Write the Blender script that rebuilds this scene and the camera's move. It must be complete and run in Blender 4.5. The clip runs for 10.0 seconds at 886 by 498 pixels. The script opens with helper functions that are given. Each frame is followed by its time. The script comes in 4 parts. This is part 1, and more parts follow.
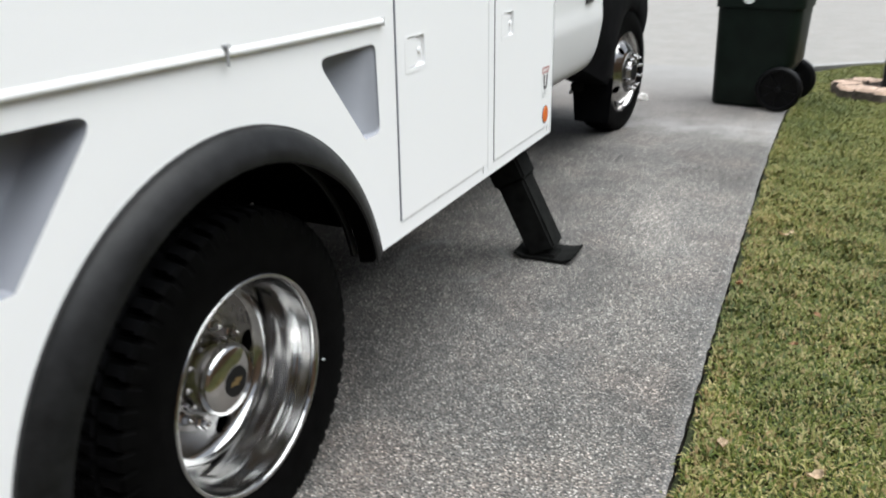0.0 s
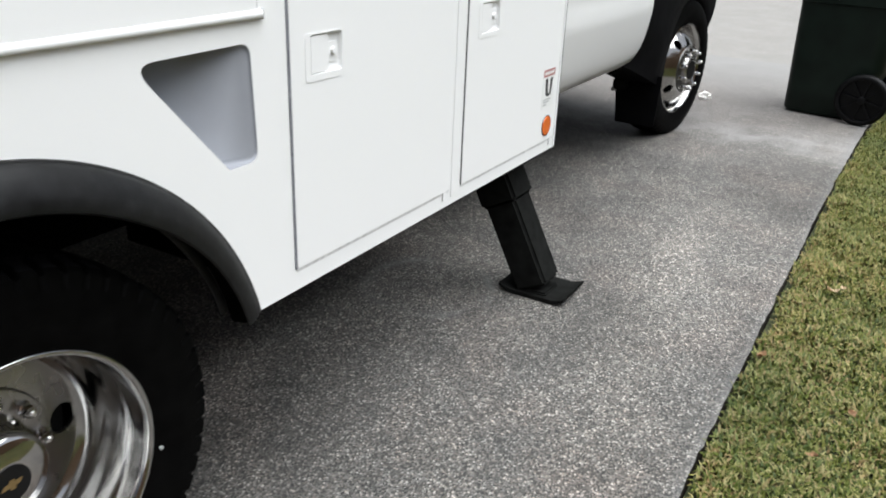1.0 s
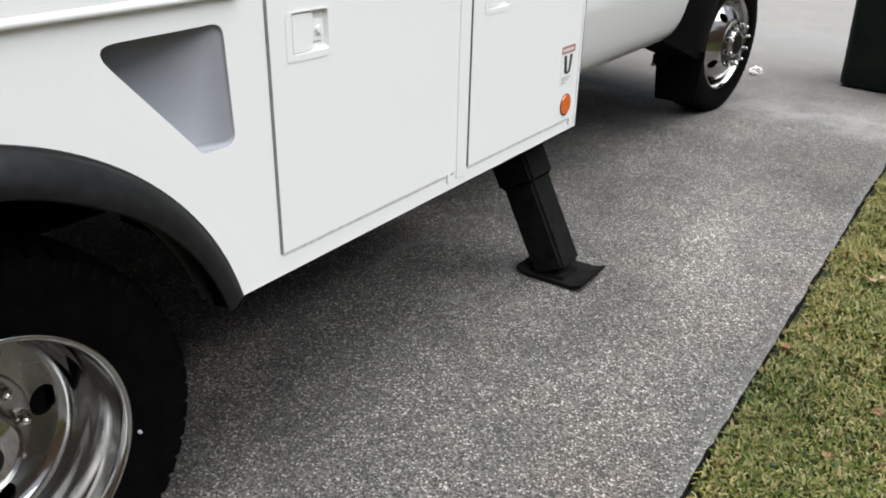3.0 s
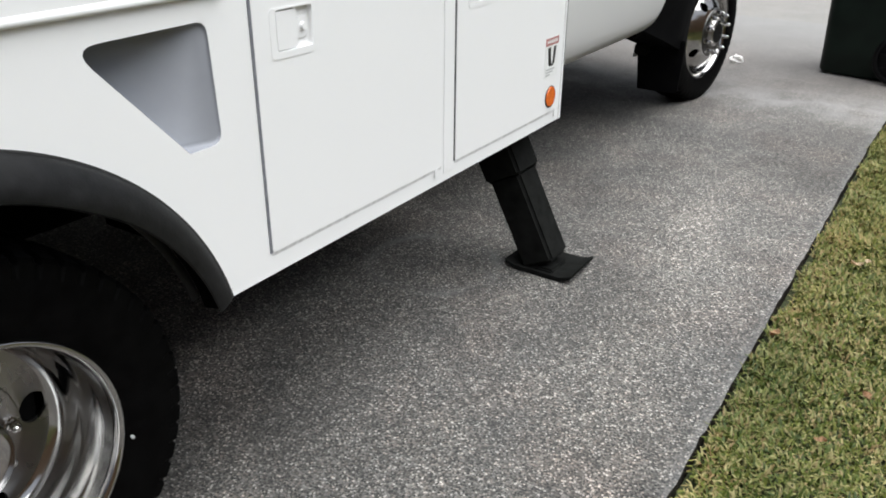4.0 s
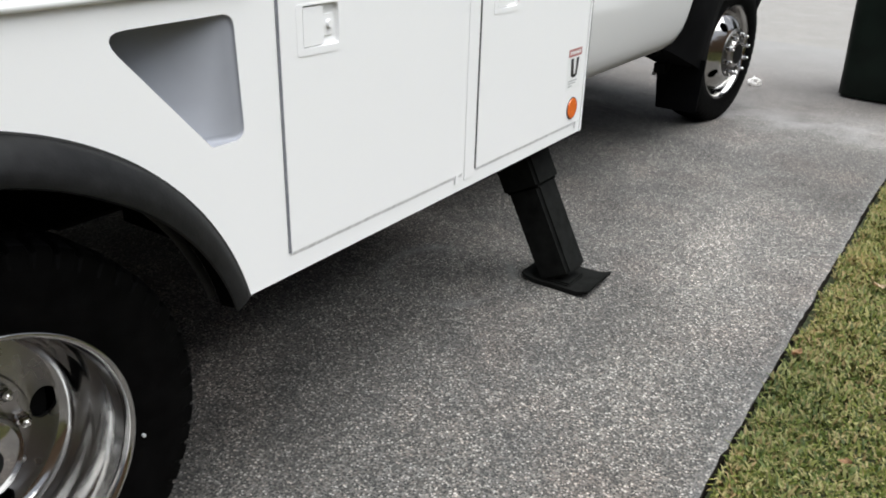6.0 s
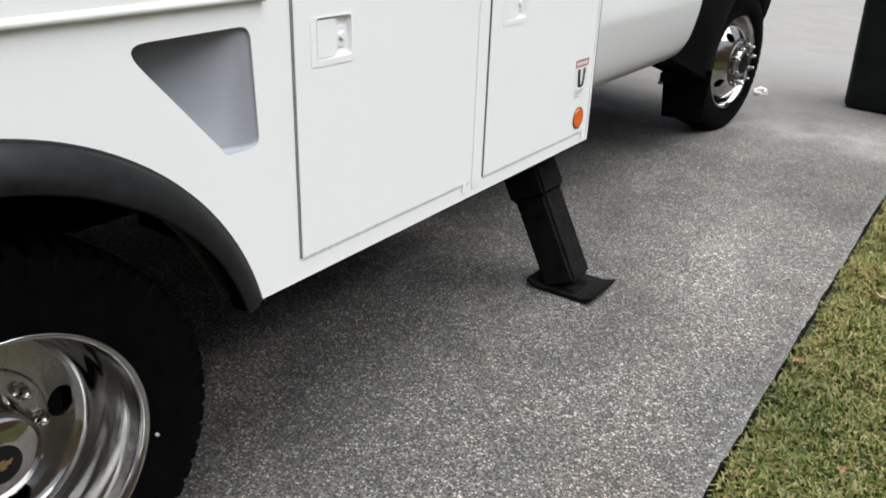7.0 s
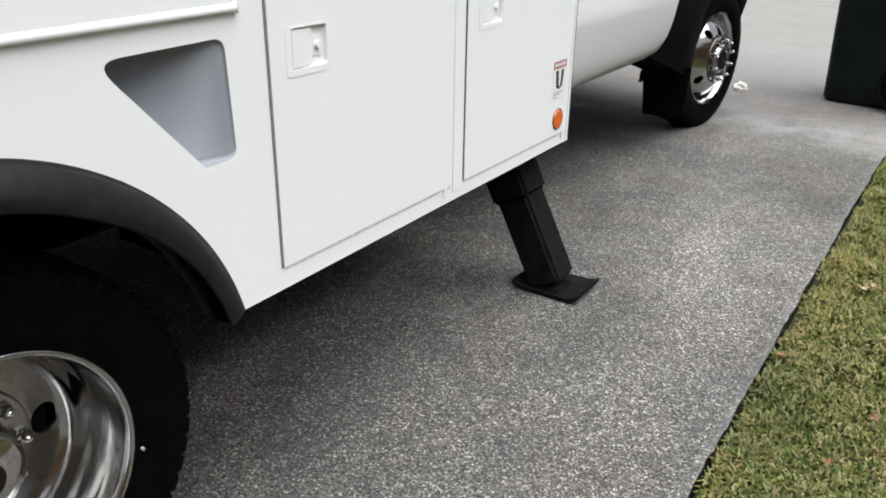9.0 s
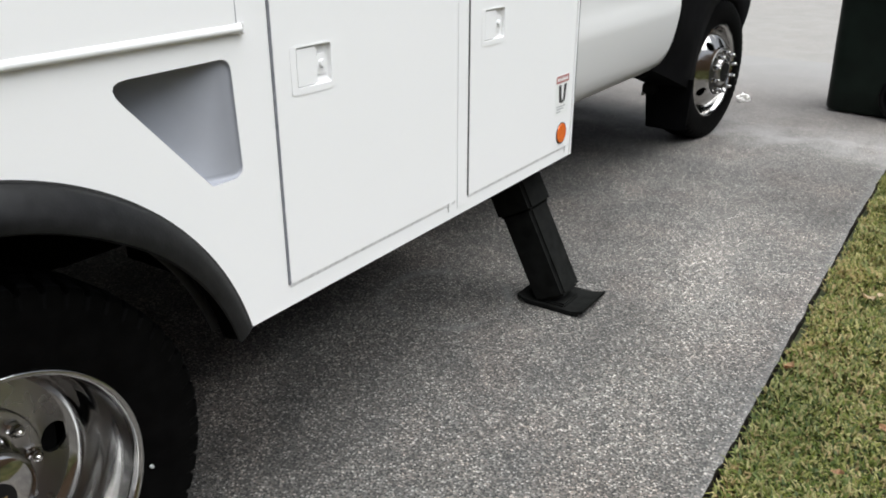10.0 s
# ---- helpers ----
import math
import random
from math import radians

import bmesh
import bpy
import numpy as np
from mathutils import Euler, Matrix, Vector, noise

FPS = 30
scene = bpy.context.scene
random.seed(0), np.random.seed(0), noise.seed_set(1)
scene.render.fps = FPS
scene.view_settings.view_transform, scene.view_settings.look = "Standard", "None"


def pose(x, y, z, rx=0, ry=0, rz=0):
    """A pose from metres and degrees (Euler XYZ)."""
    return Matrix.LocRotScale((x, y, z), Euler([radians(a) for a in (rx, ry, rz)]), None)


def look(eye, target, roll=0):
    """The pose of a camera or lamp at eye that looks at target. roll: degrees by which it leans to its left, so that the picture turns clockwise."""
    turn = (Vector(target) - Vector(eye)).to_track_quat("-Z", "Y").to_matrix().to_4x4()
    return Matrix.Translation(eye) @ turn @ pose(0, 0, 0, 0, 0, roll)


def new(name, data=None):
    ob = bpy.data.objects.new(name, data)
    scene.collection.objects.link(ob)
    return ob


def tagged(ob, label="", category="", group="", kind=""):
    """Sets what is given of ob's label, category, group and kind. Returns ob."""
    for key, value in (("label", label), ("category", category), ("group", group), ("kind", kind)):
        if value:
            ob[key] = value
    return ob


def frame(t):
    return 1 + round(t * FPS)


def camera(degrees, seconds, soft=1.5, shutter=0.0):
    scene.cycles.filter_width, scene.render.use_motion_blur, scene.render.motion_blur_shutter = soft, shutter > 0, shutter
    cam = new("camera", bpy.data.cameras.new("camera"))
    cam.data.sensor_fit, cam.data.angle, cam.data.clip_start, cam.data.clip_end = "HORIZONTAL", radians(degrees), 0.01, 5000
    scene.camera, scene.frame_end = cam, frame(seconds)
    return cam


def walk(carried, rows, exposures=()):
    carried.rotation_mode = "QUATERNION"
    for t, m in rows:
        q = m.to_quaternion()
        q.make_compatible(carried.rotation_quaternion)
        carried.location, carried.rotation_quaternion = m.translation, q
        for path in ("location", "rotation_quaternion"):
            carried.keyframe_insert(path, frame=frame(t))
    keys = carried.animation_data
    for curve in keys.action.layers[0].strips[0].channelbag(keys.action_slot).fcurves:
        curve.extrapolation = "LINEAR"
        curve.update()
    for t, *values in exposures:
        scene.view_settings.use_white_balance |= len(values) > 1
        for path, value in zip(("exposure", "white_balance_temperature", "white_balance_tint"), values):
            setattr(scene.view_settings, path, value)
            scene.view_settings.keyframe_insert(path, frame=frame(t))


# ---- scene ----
cam = camera(57.7, 10.0, soft=1.85, shutter=0.3)
PATH = [
    (0, (0.986, -1.765, 1.299), (0.4028, -0.4926, 0.7591), -0.85),
    (0.2, (1.047, -1.591, 1.282), (0.3952, -0.3793, 0.6837), -1.11),
    (0.3, (1.073, -1.523, 1.294), (0.3725, -0.3460, 0.6825), -2.39),
    (0.5, (1.106, -1.395, 1.308), (0.3839, -0.2496, 0.6621), -0.75),
    (0.7, (1.086, -1.256, 1.293), (0.3815, -0.0858, 0.6728), 0.05),
    (0.8, (1.073, -1.197, 1.296), (0.3826, -0.0240, 0.6646), 1.15),
    (1, (1.060, -1.098, 1.316), (0.3735, 0.0935, 0.7177), 2.35),
    (1.2, (1.076, -1.033, 1.316), (0.3772, 0.1378, 0.6902), 1.00),
    (1.5, (1.133, -0.991, 1.321), (0.4087, 0.1541, 0.6767), 1.13),
    (1.7, (1.147, -0.975, 1.321), (0.3985, 0.1541, 0.6755), 0.80),
    (2, (1.157, -0.968, 1.322), (0.3766, 0.1470, 0.6910), 1.17),
    (3.5, (1.139, -0.967, 1.320), (0.3909, 0.1576, 0.6677), 1.05),
    (4, (1.133, -0.969, 1.318), (0.3962, 0.1630, 0.6646), 0.47),
    (4.5, (1.130, -0.966, 1.318), (0.3955, 0.1641, 0.6599), 0.95),
    (5, (1.127, -0.969, 1.307), (0.3767, 0.1580, 0.6616), 1.03),
    (5.5, (1.114, -0.970, 1.287), (0.3616, 0.1646, 0.6575), 1.25),
    (6, (1.105, -0.972, 1.274), (0.3453, 0.1631, 0.6547), 1.62),
    (6.2, (1.113, -0.982, 1.272), (0.3426, 0.1499, 0.6590), 2.46),
    (7.5, (1.122, -1.004, 1.307), (0.3541, 0.1300, 0.6956), 1.80),
    (8, (1.130, -1.003, 1.307), (0.3654, 0.1354, 0.6993), 1.61),
    (8.5, (1.134, -0.998, 1.305), (0.3742, 0.1425, 0.6946), 1.11),
    (9, (1.134, -0.996, 1.306), (0.3807, 0.1494, 0.6965), 0.87),
    (9.5, (1.138, -1.000, 1.310), (0.3716, 0.1444, 0.7150), 0.16),
    (10, (1.138, -1.003, 1.311), (0.3706, 0.1454, 0.7262), 0.01),
]
# the clip starts a little brighter and cooler, until the camera settles
EXPOSURES = [(0.0, 0.46, 6380, 8.5), (0.5, 0.57, 6400, 8.7), (1.0, 0.44, 6420, 9.0), (1.5, 0.34, 6470, 9.5), (10.0, 0.36, 6470, 9.5)]
walk(cam, [(t, look(eye, target, roll)) for t, eye, target, roll in PATH], EXPOSURES)

# ---- world and light ----
world = bpy.data.worlds.new("overcast_sky")
scene.world = world
world.use_nodes = True
wn, wl = world.node_tree.nodes, world.node_tree.links
sky = wn.new("ShaderNodeTexSky")
sky.sky_type, sky.sun_disc = "NISHITA", False
sky.sun_elevation, sky.sun_rotation = radians(75), radians(80)
sky.air_density, sky.dust_density, sky.ozone_density = 1.0, 4.0, 1.0
hsv = wn.new("ShaderNodeHueSaturation")
hsv.inputs["Saturation"].default_value = 0.4
wl.new(sky.outputs["Color"], hsv.inputs["Color"])
wl.new(hsv.outputs["Color"], wn["Background"].inputs["Color"])
wn["Background"].inputs["Strength"].default_value = 0.12

sun_data = bpy.data.lights.new("sun", "SUN")
sun_data.energy, sun_data.angle, sun_data.color = 4.7, radians(80), (0.955, 0.985, 1.0)
sun = new("sun", sun_data)
sun.matrix_world = look((2.3, 0.2, 8.6), (0, 0, 0))

# ---- materials ----


class Mat:
    """A node material with a Principled shader and a few short helpers."""

    def __init__(self, name, color=(0.5, 0.5, 0.5), rough=0.5, metal=0.0, **more):
        self.m = bpy.data.materials.new(name)
        self.m.use_nodes = True
        self.t = self.m.node_tree
        self.b = self.t.nodes["Principled BSDF"]
        self.b.inputs["Base Color"].default_value = (*color, 1)
        self.b.inputs["Roughness"].default_value = rough
        self.b.inputs["Metallic"].default_value = metal
        for key, value in more.items():
            self.b.inputs[key.replace("_", " ")].default_value = value
        self.coord = None

    def node(self, kind, **inputs):
        n = self.t.nodes.new(kind)
        for key, value in inputs.items():
            n.inputs[key.replace("_", " ")].default_value = value
        return n

    def link(self, a, b):
        self.t.links.new(a, b)

    def place(self):
        if self.coord is None:
            self.coord = self.node("ShaderNodeNewGeometry").outputs["Position"]
        return self.coord

    def noise(self, scale, detail=3.0, rough=0.55, at=None):
        n = self.node("ShaderNodeTexNoise", Scale=scale, Detail=detail, Roughness=rough)
        self.link(at or self.place(), n.inputs["Vector"])
        return n.outputs["Fac"]

    def ramp(self, fac, stops, mode="LINEAR"):
        n = self.node("ShaderNodeValToRGB")
        n.color_ramp.interpolation = mode
        e = n.color_ramp.elements
        while len(e) < len(stops):
            e.new(0.5)
        for el, (pos, col) in zip(e, stops):
            el.position, el.color = pos, (*col, 1)
        self.link(fac, n.inputs["Fac"])
        return n.outputs["Color"]

    def span(self, fac, a, b, c, d):
        n = self.node("ShaderNodeMapRange", From_Min=a, From_Max=b, To_Min=c, To_Max=d)
        self.link(fac, n.inputs["Value"])
        return n.outputs["Result"]

    def mix(self, fac, a, b, kind="MIX"):
        n = self.node("ShaderNodeMix")
        n.data_type, n.blend_type = "RGBA", kind
        for sock, value in ((n.inputs[0], fac), (n.inputs[6], a), (n.inputs[7], b)):
            if isinstance(value, (int, float)):
                sock.default_value = value
            elif isinstance(value, tuple):
                sock.default_value = (*value, 1)
            else:
                self.link(value, sock)
        return n.outputs[2]

    def math(self, op, a, b=0.0, c=0.0):
        n = self.node("ShaderNodeMath")
        n.operation = op
        for sock, value in zip(n.inputs, (a, b, c)):
            if isinstance(value, (int, float)):
                sock.default_value = value
            else:
                self.link(value, sock)
        return n.outputs[0]

    def color(self, value):
        self.link(value, self.b.inputs["Base Color"])
        return self

    def rough(self, value):
        self.link(value, self.b.inputs["Roughness"])
        return self

    def bump(self, height, distance, strength=1.0):
        n = self.node("ShaderNodeBump", Strength=strength, Distance=distance)
        self.link(height, n.inputs["Height"])
        self.link(n.outputs["Normal"], self.b.inputs["Normal"])
        return self


def plain(name, color, rough, metal=0.0, scale=40.0, vary=0.15, bump=0.0, **more):
    """A nearly even surface with a little blotching and, where wanted, fine relief."""
    m = Mat(name, color, rough, metal, **more)
    n = m.noise(scale, 4)
    m.color(m.ramp(n, [(0.3, tuple(c * (1 - vary) for c in color)), (0.7, tuple(min(1, c * (1 + vary)) for c in color))]))
    m.rough(m.span(m.noise(scale * 0.35, 4), 0.3, 0.7, max(0.02, rough * 0.82), min(1, rough * 1.18)))
    if bump:
        m.bump(m.noise(scale * 6, 2), bump)
    return m.m


def white_paint(name="white_paint", tone=(0.816, 0.8185, 0.8185), low=0.44, high=0.50):
    m = Mat(name, tone, low, Specular_IOR_Level=0.35, Coat_Weight=0.1, Coat_Roughness=0.3)
    shade = tuple(c * 0.993 for c in tone)
    m.color(m.mix(m.span(m.noise(55, 3), 0.7, 0.95, 0, 0.03), m.ramp(m.noise(1.6, 4), [(0.2, shade), (0.8, tone)]), tuple(c * 0.8 for c in tone)))
    m.rough(m.span(m.noise(1.2, 2), 0.3, 0.7, low, high))
    m.bump(m.noise(4, 2), 0.001, 0.03)
    return m.m


def aggregate(name, tones, size=0.0062, matrix=(0.034, 0.0335, 0.0325), relief=0.0012, stains=True):
    """Concrete with exposed pebbles: close-set grains of many greys, thin dark joints, pits, bright chips, broad weathering."""
    m = Mat(name, rough=0.85)
    jog = m.node("ShaderNodeTexNoise", Scale=0.7 / size, Detail=1.0)
    m.link(m.place(), jog.inputs["Vector"])
    shift = m.node("ShaderNodeVectorMath")
    shift.operation = "MULTIPLY_ADD"
    shift.inputs[1].default_value = (0.3 * size, 0.3 * size, 0)
    m.link(jog.outputs["Color"], shift.inputs[0])
    m.link(m.place(), shift.inputs[2])

    def cells(scale):
        n = m.node("ShaderNodeTexVoronoi", Scale=scale, Randomness=1.0)
        n.voronoi_dimensions = "2D"
        m.link(shift.outputs[0], n.inputs["Vector"])
        return n

    def pick(n):
        sep = m.node("ShaderNodeSeparateColor")
        m.link(n.outputs["Color"], sep.inputs["Color"])
        return sep.outputs

    cell = cells(1 / size)
    look_ = pick(cell)
    pebble = m.ramp(look_["Red"], tones)
    hue = m.ramp(look_["Green"], [(0.0, (1.10, 0.99, 0.92)), (0.3, (1.0, 1, 0.97)), (0.7, (0.98, 1, 0.99)), (1, (1.05, 0.99, 0.94))])
    stone = m.mix(1.0, pebble, hue, "MULTIPLY")
    joint = m.span(cell.outputs["Distance"], 0.40, 0.66, 0.0, 0.85)
    col = m.mix(joint, stone, matrix)
    if stains:
        pit = cells(0.62 / size)
        worn = m.math("GREATER_THAN", pick(pit)["Blue"], 0.55)
        col = m.mix(m.math("MULTIPLY", worn, m.span(pit.outputs["Distance"], 0.24, 0.34, 0.97, 0.0)), col, (0.010, 0.0118, 0.0115))
        chip = cells(0.55 / size)
        fresh = m.math("GREATER_THAN", pick(chip)["Red"], 0.92)
        col = m.mix(m.math("MULTIPLY", fresh, m.span(chip.outputs["Distance"], 0.20, 0.30, 0.75, 0.0)), col, (0.36, 0.354, 0.337))
    # grains differ inside, too
    col = m.mix(1.0, col, m.ramp(m.noise(2.6 / size, 2), [(0.3, (0.93, 0.93, 0.93)), (0.7, (1.17, 1.17, 1.17))]), "MULTIPLY")
    col = m.mix(1.0, col, m.ramp(m.noise(42, 3, 0.6), [(0.32, (0.84, 0.84, 0.84)), (0.68, (1.17, 1.16, 1.15))] if stains else [(0.3, (0.97, 0.97, 0.97)), (0.7, (1.03, 1.03, 1.03))]), "MULTIPLY")
    broad = m.ramp(m.noise(1.3, 5, 0.62), [(0.3, (0.66, 0.66, 0.665)), (0.5, (1.0, 0.995, 0.99)), (0.7, (1.28, 1.25, 1.23))] if stains else [(0.3, (0.94, 0.93, 0.92)), (0.7, (1.05, 1.04, 1.03))])
    col = m.mix(1.0, col, broad, "MULTIPLY")
    run = m.node("ShaderNodeVectorMath")
    run.operation = "MULTIPLY"
    run.inputs[1].default_value = (2.6, 0.4, 1)
    m.link(m.place(), run.inputs[0])
    col = m.mix(1.0, col, m.ramp(m.noise(1.0, 3, 0.5, run.outputs[0]), [(0.32, (0.84, 0.84, 0.845)), (0.66, (1.2, 1.18, 1.17))] if stains else [(0.3, (0.97, 0.97, 0.97)), (0.7, (1.03, 1.02, 1.02))]), "MULTIPLY")
    mid = m.ramp(m.noise(7, 4, 0.65), [(0.3, (0.80, 0.80, 0.81)), (0.7, (1.17, 1.16, 1.15))] if stains else [(0.3, (0.97, 0.97, 0.97)), (0.7, (1.03, 1.03, 1.03))])
    col = m.mix(1.0, col, mid, "MULTIPLY")
    pos = m.node("ShaderNodeSeparateXYZ")
    m.link(m.place(), pos.inputs[0])
    x, y = pos.outputs[0], pos.outputs[1]
    if stains:
        # pinkish and worn pale patches where people and wheels pass
        col = m.mix(m.span(m.noise(1.7, 4, 0.6), 0.48, 0.68, 0.0, 0.7), col, m.mix(1.0, col, (1.09, 0.985, 0.95), "MULTIPLY"))
        lane = m.math("SUBTRACT", 1.0, m.math("MINIMUM", 1.0, m.math("DIVIDE", m.math("ABSOLUTE", m.math("SUBTRACT", m.math("ADD", x, m.math("MULTIPLY", m.noise(1.5, 3), 0.5)), 0.78)), 0.36)))
        col = m.mix(m.math("MULTIPLY", lane, m.span(m.noise(3.1, 4, 0.6), 0.3, 0.6, 0.25, 0.85)), col, m.mix(1.0, col, (1.30, 1.285, 1.27), "MULTIPLY"))
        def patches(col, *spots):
            """Broad paler or darker patches, each with a ragged rim."""
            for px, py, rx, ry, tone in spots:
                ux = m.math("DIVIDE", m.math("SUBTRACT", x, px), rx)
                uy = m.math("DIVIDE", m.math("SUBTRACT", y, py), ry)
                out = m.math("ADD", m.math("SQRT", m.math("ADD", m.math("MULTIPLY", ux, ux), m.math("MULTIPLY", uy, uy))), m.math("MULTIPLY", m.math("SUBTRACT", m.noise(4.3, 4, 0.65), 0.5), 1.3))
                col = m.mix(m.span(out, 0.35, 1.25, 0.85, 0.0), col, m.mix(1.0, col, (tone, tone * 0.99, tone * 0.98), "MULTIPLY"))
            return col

        # the patch at (-0.25, 0.1) paints shade beside the rear tyre
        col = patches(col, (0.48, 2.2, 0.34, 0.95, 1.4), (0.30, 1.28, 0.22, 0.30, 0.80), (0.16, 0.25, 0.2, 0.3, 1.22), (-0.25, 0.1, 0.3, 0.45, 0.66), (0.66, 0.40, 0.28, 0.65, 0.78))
        spot = m.span(m.noise(2.6, 4, 0.7), 0.58, 0.7, 0.0, 0.45)
        col = m.mix(spot, col, m.mix(1.0, col, (0.6, 0.59, 0.59), "MULTIPLY"))
        # a pale dried ring, a pale washed strip near the front wheel, rosier concrete towards the street
        dx, dy = m.math("ADD", x, 0.32), m.math("SUBTRACT", y, 1.2)
        far = m.math("SQRT", m.math("ADD", m.math("MULTIPLY", dx, dx), m.math("MULTIPLY", dy, dy)))
        ring = m.math("SUBTRACT", 1.0, m.math("MINIMUM", 1.0, m.math("DIVIDE", m.math("ABSOLUTE", m.math("SUBTRACT", far, 0.23)), 0.035)))
        ring = m.math("MULTIPLY", ring, m.span(m.noise(5, 2), 0.4, 0.62, 0.0, 0.5))
        col = m.mix(ring, col, (0.17, 0.17, 0.168))
        wob = m.math("ADD", y, m.math("MULTIPLY", m.noise(2.2, 3), 0.9))
        strip = m.math("SUBTRACT", 1.0, m.math("MINIMUM", 1.0, m.math("DIVIDE", m.math("ABSOLUTE", m.math("SUBTRACT", wob, 4.72)), 0.42)))
        strip = m.math("MULTIPLY", strip, m.span(m.noise(4, 4), 0.35, 0.65, 0.15, 0.9))
        col = m.mix(strip, col, (0.255, 0.253, 0.247))
        col = m.mix(m.span(wob, 3.6, 6.0, 0.0, 0.7), col, m.mix(0.8, col, (0.19, 0.174, 0.163)))
        col = m.mix(m.span(wob, 5.6, 7.5, 0.0, 1.0), col, (0.208, 0.203, 0.195))
        # painted shade on the concrete under the cab, a darker patch by the lawn
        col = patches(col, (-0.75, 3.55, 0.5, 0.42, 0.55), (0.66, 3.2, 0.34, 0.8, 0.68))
        # smooth trowelled margin along the lawn
        edge = m.span(m.math("ADD", x, m.math("MULTIPLY", m.noise(14, 3), 0.05)), 0.79, 0.83, 0.0, 0.3)
        col = m.mix(edge, col, (0.17, 0.17, 0.17))
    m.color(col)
    m.rough(m.span(m.noise(3, 3), 0.3, 0.7, 0.74, 0.92))
    m.bump(m.math("SUBTRACT", 1.0, cell.outputs["Distance"]), relief, 0.8)
    return m.m


def grass_blades():
    m = Mat("grass_blade", rough=0.55, Specular_IOR_Level=0.25)
    rnd = m.node("ShaderNodeNewGeometry").outputs["Random Per Island"]
    dry = m.noise(3.2, 4, 0.65)
    where = m.node("ShaderNodeSeparateXYZ")
    m.link(m.place(), where.inputs[0])
    # drier along the warm concrete
    rim = m.span(where.outputs[0], 0.83, 0.97, 0.10, 0.0)
    pick = m.math("ADD", rim, m.math("ADD", m.math("MULTIPLY", rnd, 0.75), m.math("MULTIPLY", dry, 0.42)))
    col = m.ramp(pick, [(0.12, (0.012, 0.021, 0.004)), (0.35, (0.046, 0.064, 0.009)), (0.55, (0.090, 0.102, 0.017)),
                        (0.68, (0.135, 0.128, 0.034)), (0.80, (0.26, 0.228, 0.11)), (0.96, (0.19, 0.125, 0.062))])
    col = m.mix(m.span(where.outputs[1], 1.5, 4.5, 0.0, 0.8), col, m.mix(0.6, m.mix(1.0, col, (0.96, 1.03, 0.75), "MULTIPLY"), (0.116, 0.118, 0.024)))
    col = m.mix(1.0, col, m.ramp(m.noise(1.4, 3, 0.6), [(0.34, (0.62, 0.70, 0.6)), (0.5, (1.0, 1.0, 1.0)), (0.68, (1.22, 1.12, 1.1))]), "MULTIPLY")
    m.color(m.mix(1.0, col, m.ramp(m.noise(220, 2), [(0.3, (0.78, 0.85, 0.72)), (0.7, (1.07, 1.1, 1.0))]), "MULTIPLY"))
    return m.m


def soil():
    m = Mat("soil", rough=0.95)
    n = m.noise(60, 5, 0.7)
    m.color(m.ramp(n, [(0.3, (0.016, 0.018, 0.007)), (0.55, (0.035, 0.045, 0.014)), (0.8, (0.09, 0.085, 0.035))]))
    m.bump(n, 0.01)
    return m.m


def far_turf():
    m = Mat("turf", rough=0.95)
    n = m.noise(35, 5, 0.7)
    m.color(m.ramp(n, [(0.3, (0.045, 0.065, 0.018)), (0.6, (0.10, 0.125, 0.035)), (0.85, (0.2, 0.19, 0.08))]))
    m.bump(m.noise(150, 3), 0.02)
    return m.m


def polished(name="polished_aluminium", low=0.10, high=0.17, tone=(0.415, 0.406, 0.393)):
    m = Mat(name, tone, 0.2, 1.0)
    m.color(m.ramp(m.noise(14, 4), [(0.3, tuple(0.9 * c for c in tone)), (0.7, tuple(1.1 * c for c in tone))]))
    # polishing haze, duller in patches
    m.rough(m.span(m.noise(9, 3), 0.3, 0.7, low, high))
    return m.m


def rubber():
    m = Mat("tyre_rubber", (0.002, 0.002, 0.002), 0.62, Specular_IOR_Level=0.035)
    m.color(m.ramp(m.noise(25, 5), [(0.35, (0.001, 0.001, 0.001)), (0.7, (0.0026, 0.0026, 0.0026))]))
    m.bump(m.noise(300, 2), 0.0006)
    return m.m


WHITE = white_paint()
# cab flank set darker and glossier than the body's white
CAB_WHITE = white_paint("cab_grey_white", (0.635, 0.637, 0.63), 0.3, 0.36)
# grey below the body's white: part of the cavity's shade is painted in
RECESS = plain("recess_shaded_grey", (0.275, 0.287, 0.318), 0.65, scale=8, vary=0.06)
# door gap strips, toned to draw the shadow line of each gap
GREY_SEAM = plain("gap_shade_grey", (0.16, 0.165, 0.185), 0.7, scale=60)
PALE_SEAM = plain("gap_shade_pale", (0.74, 0.745, 0.75), 0.7, scale=60)
BLACK_SEAM = plain("seam_black", (0.03, 0.03, 0.03), 0.7, scale=60)
FLARE = plain("black_fender_plastic", (0.007, 0.0072, 0.0075), 0.42, scale=34, vary=0.45, bump=0.0003, Specular_IOR_Level=0.2)
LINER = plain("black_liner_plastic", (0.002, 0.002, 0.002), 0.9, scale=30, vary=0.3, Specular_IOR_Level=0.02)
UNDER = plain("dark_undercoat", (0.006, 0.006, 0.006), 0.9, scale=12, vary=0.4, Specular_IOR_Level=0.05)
STEEL_BLACK = plain("black_painted_steel", (0.0088, 0.0092, 0.0086), 0.7, scale=25, vary=0.35, bump=0.0006, Specular_IOR_Level=0.04)
RUBBER = rubber()
# tread set a little lighter than the sidewall rubber
TREAD = plain("tread_rubber", (0.0065, 0.0065, 0.0072), 0.85, scale=30, vary=0.4, Specular_IOR_Level=0.05)
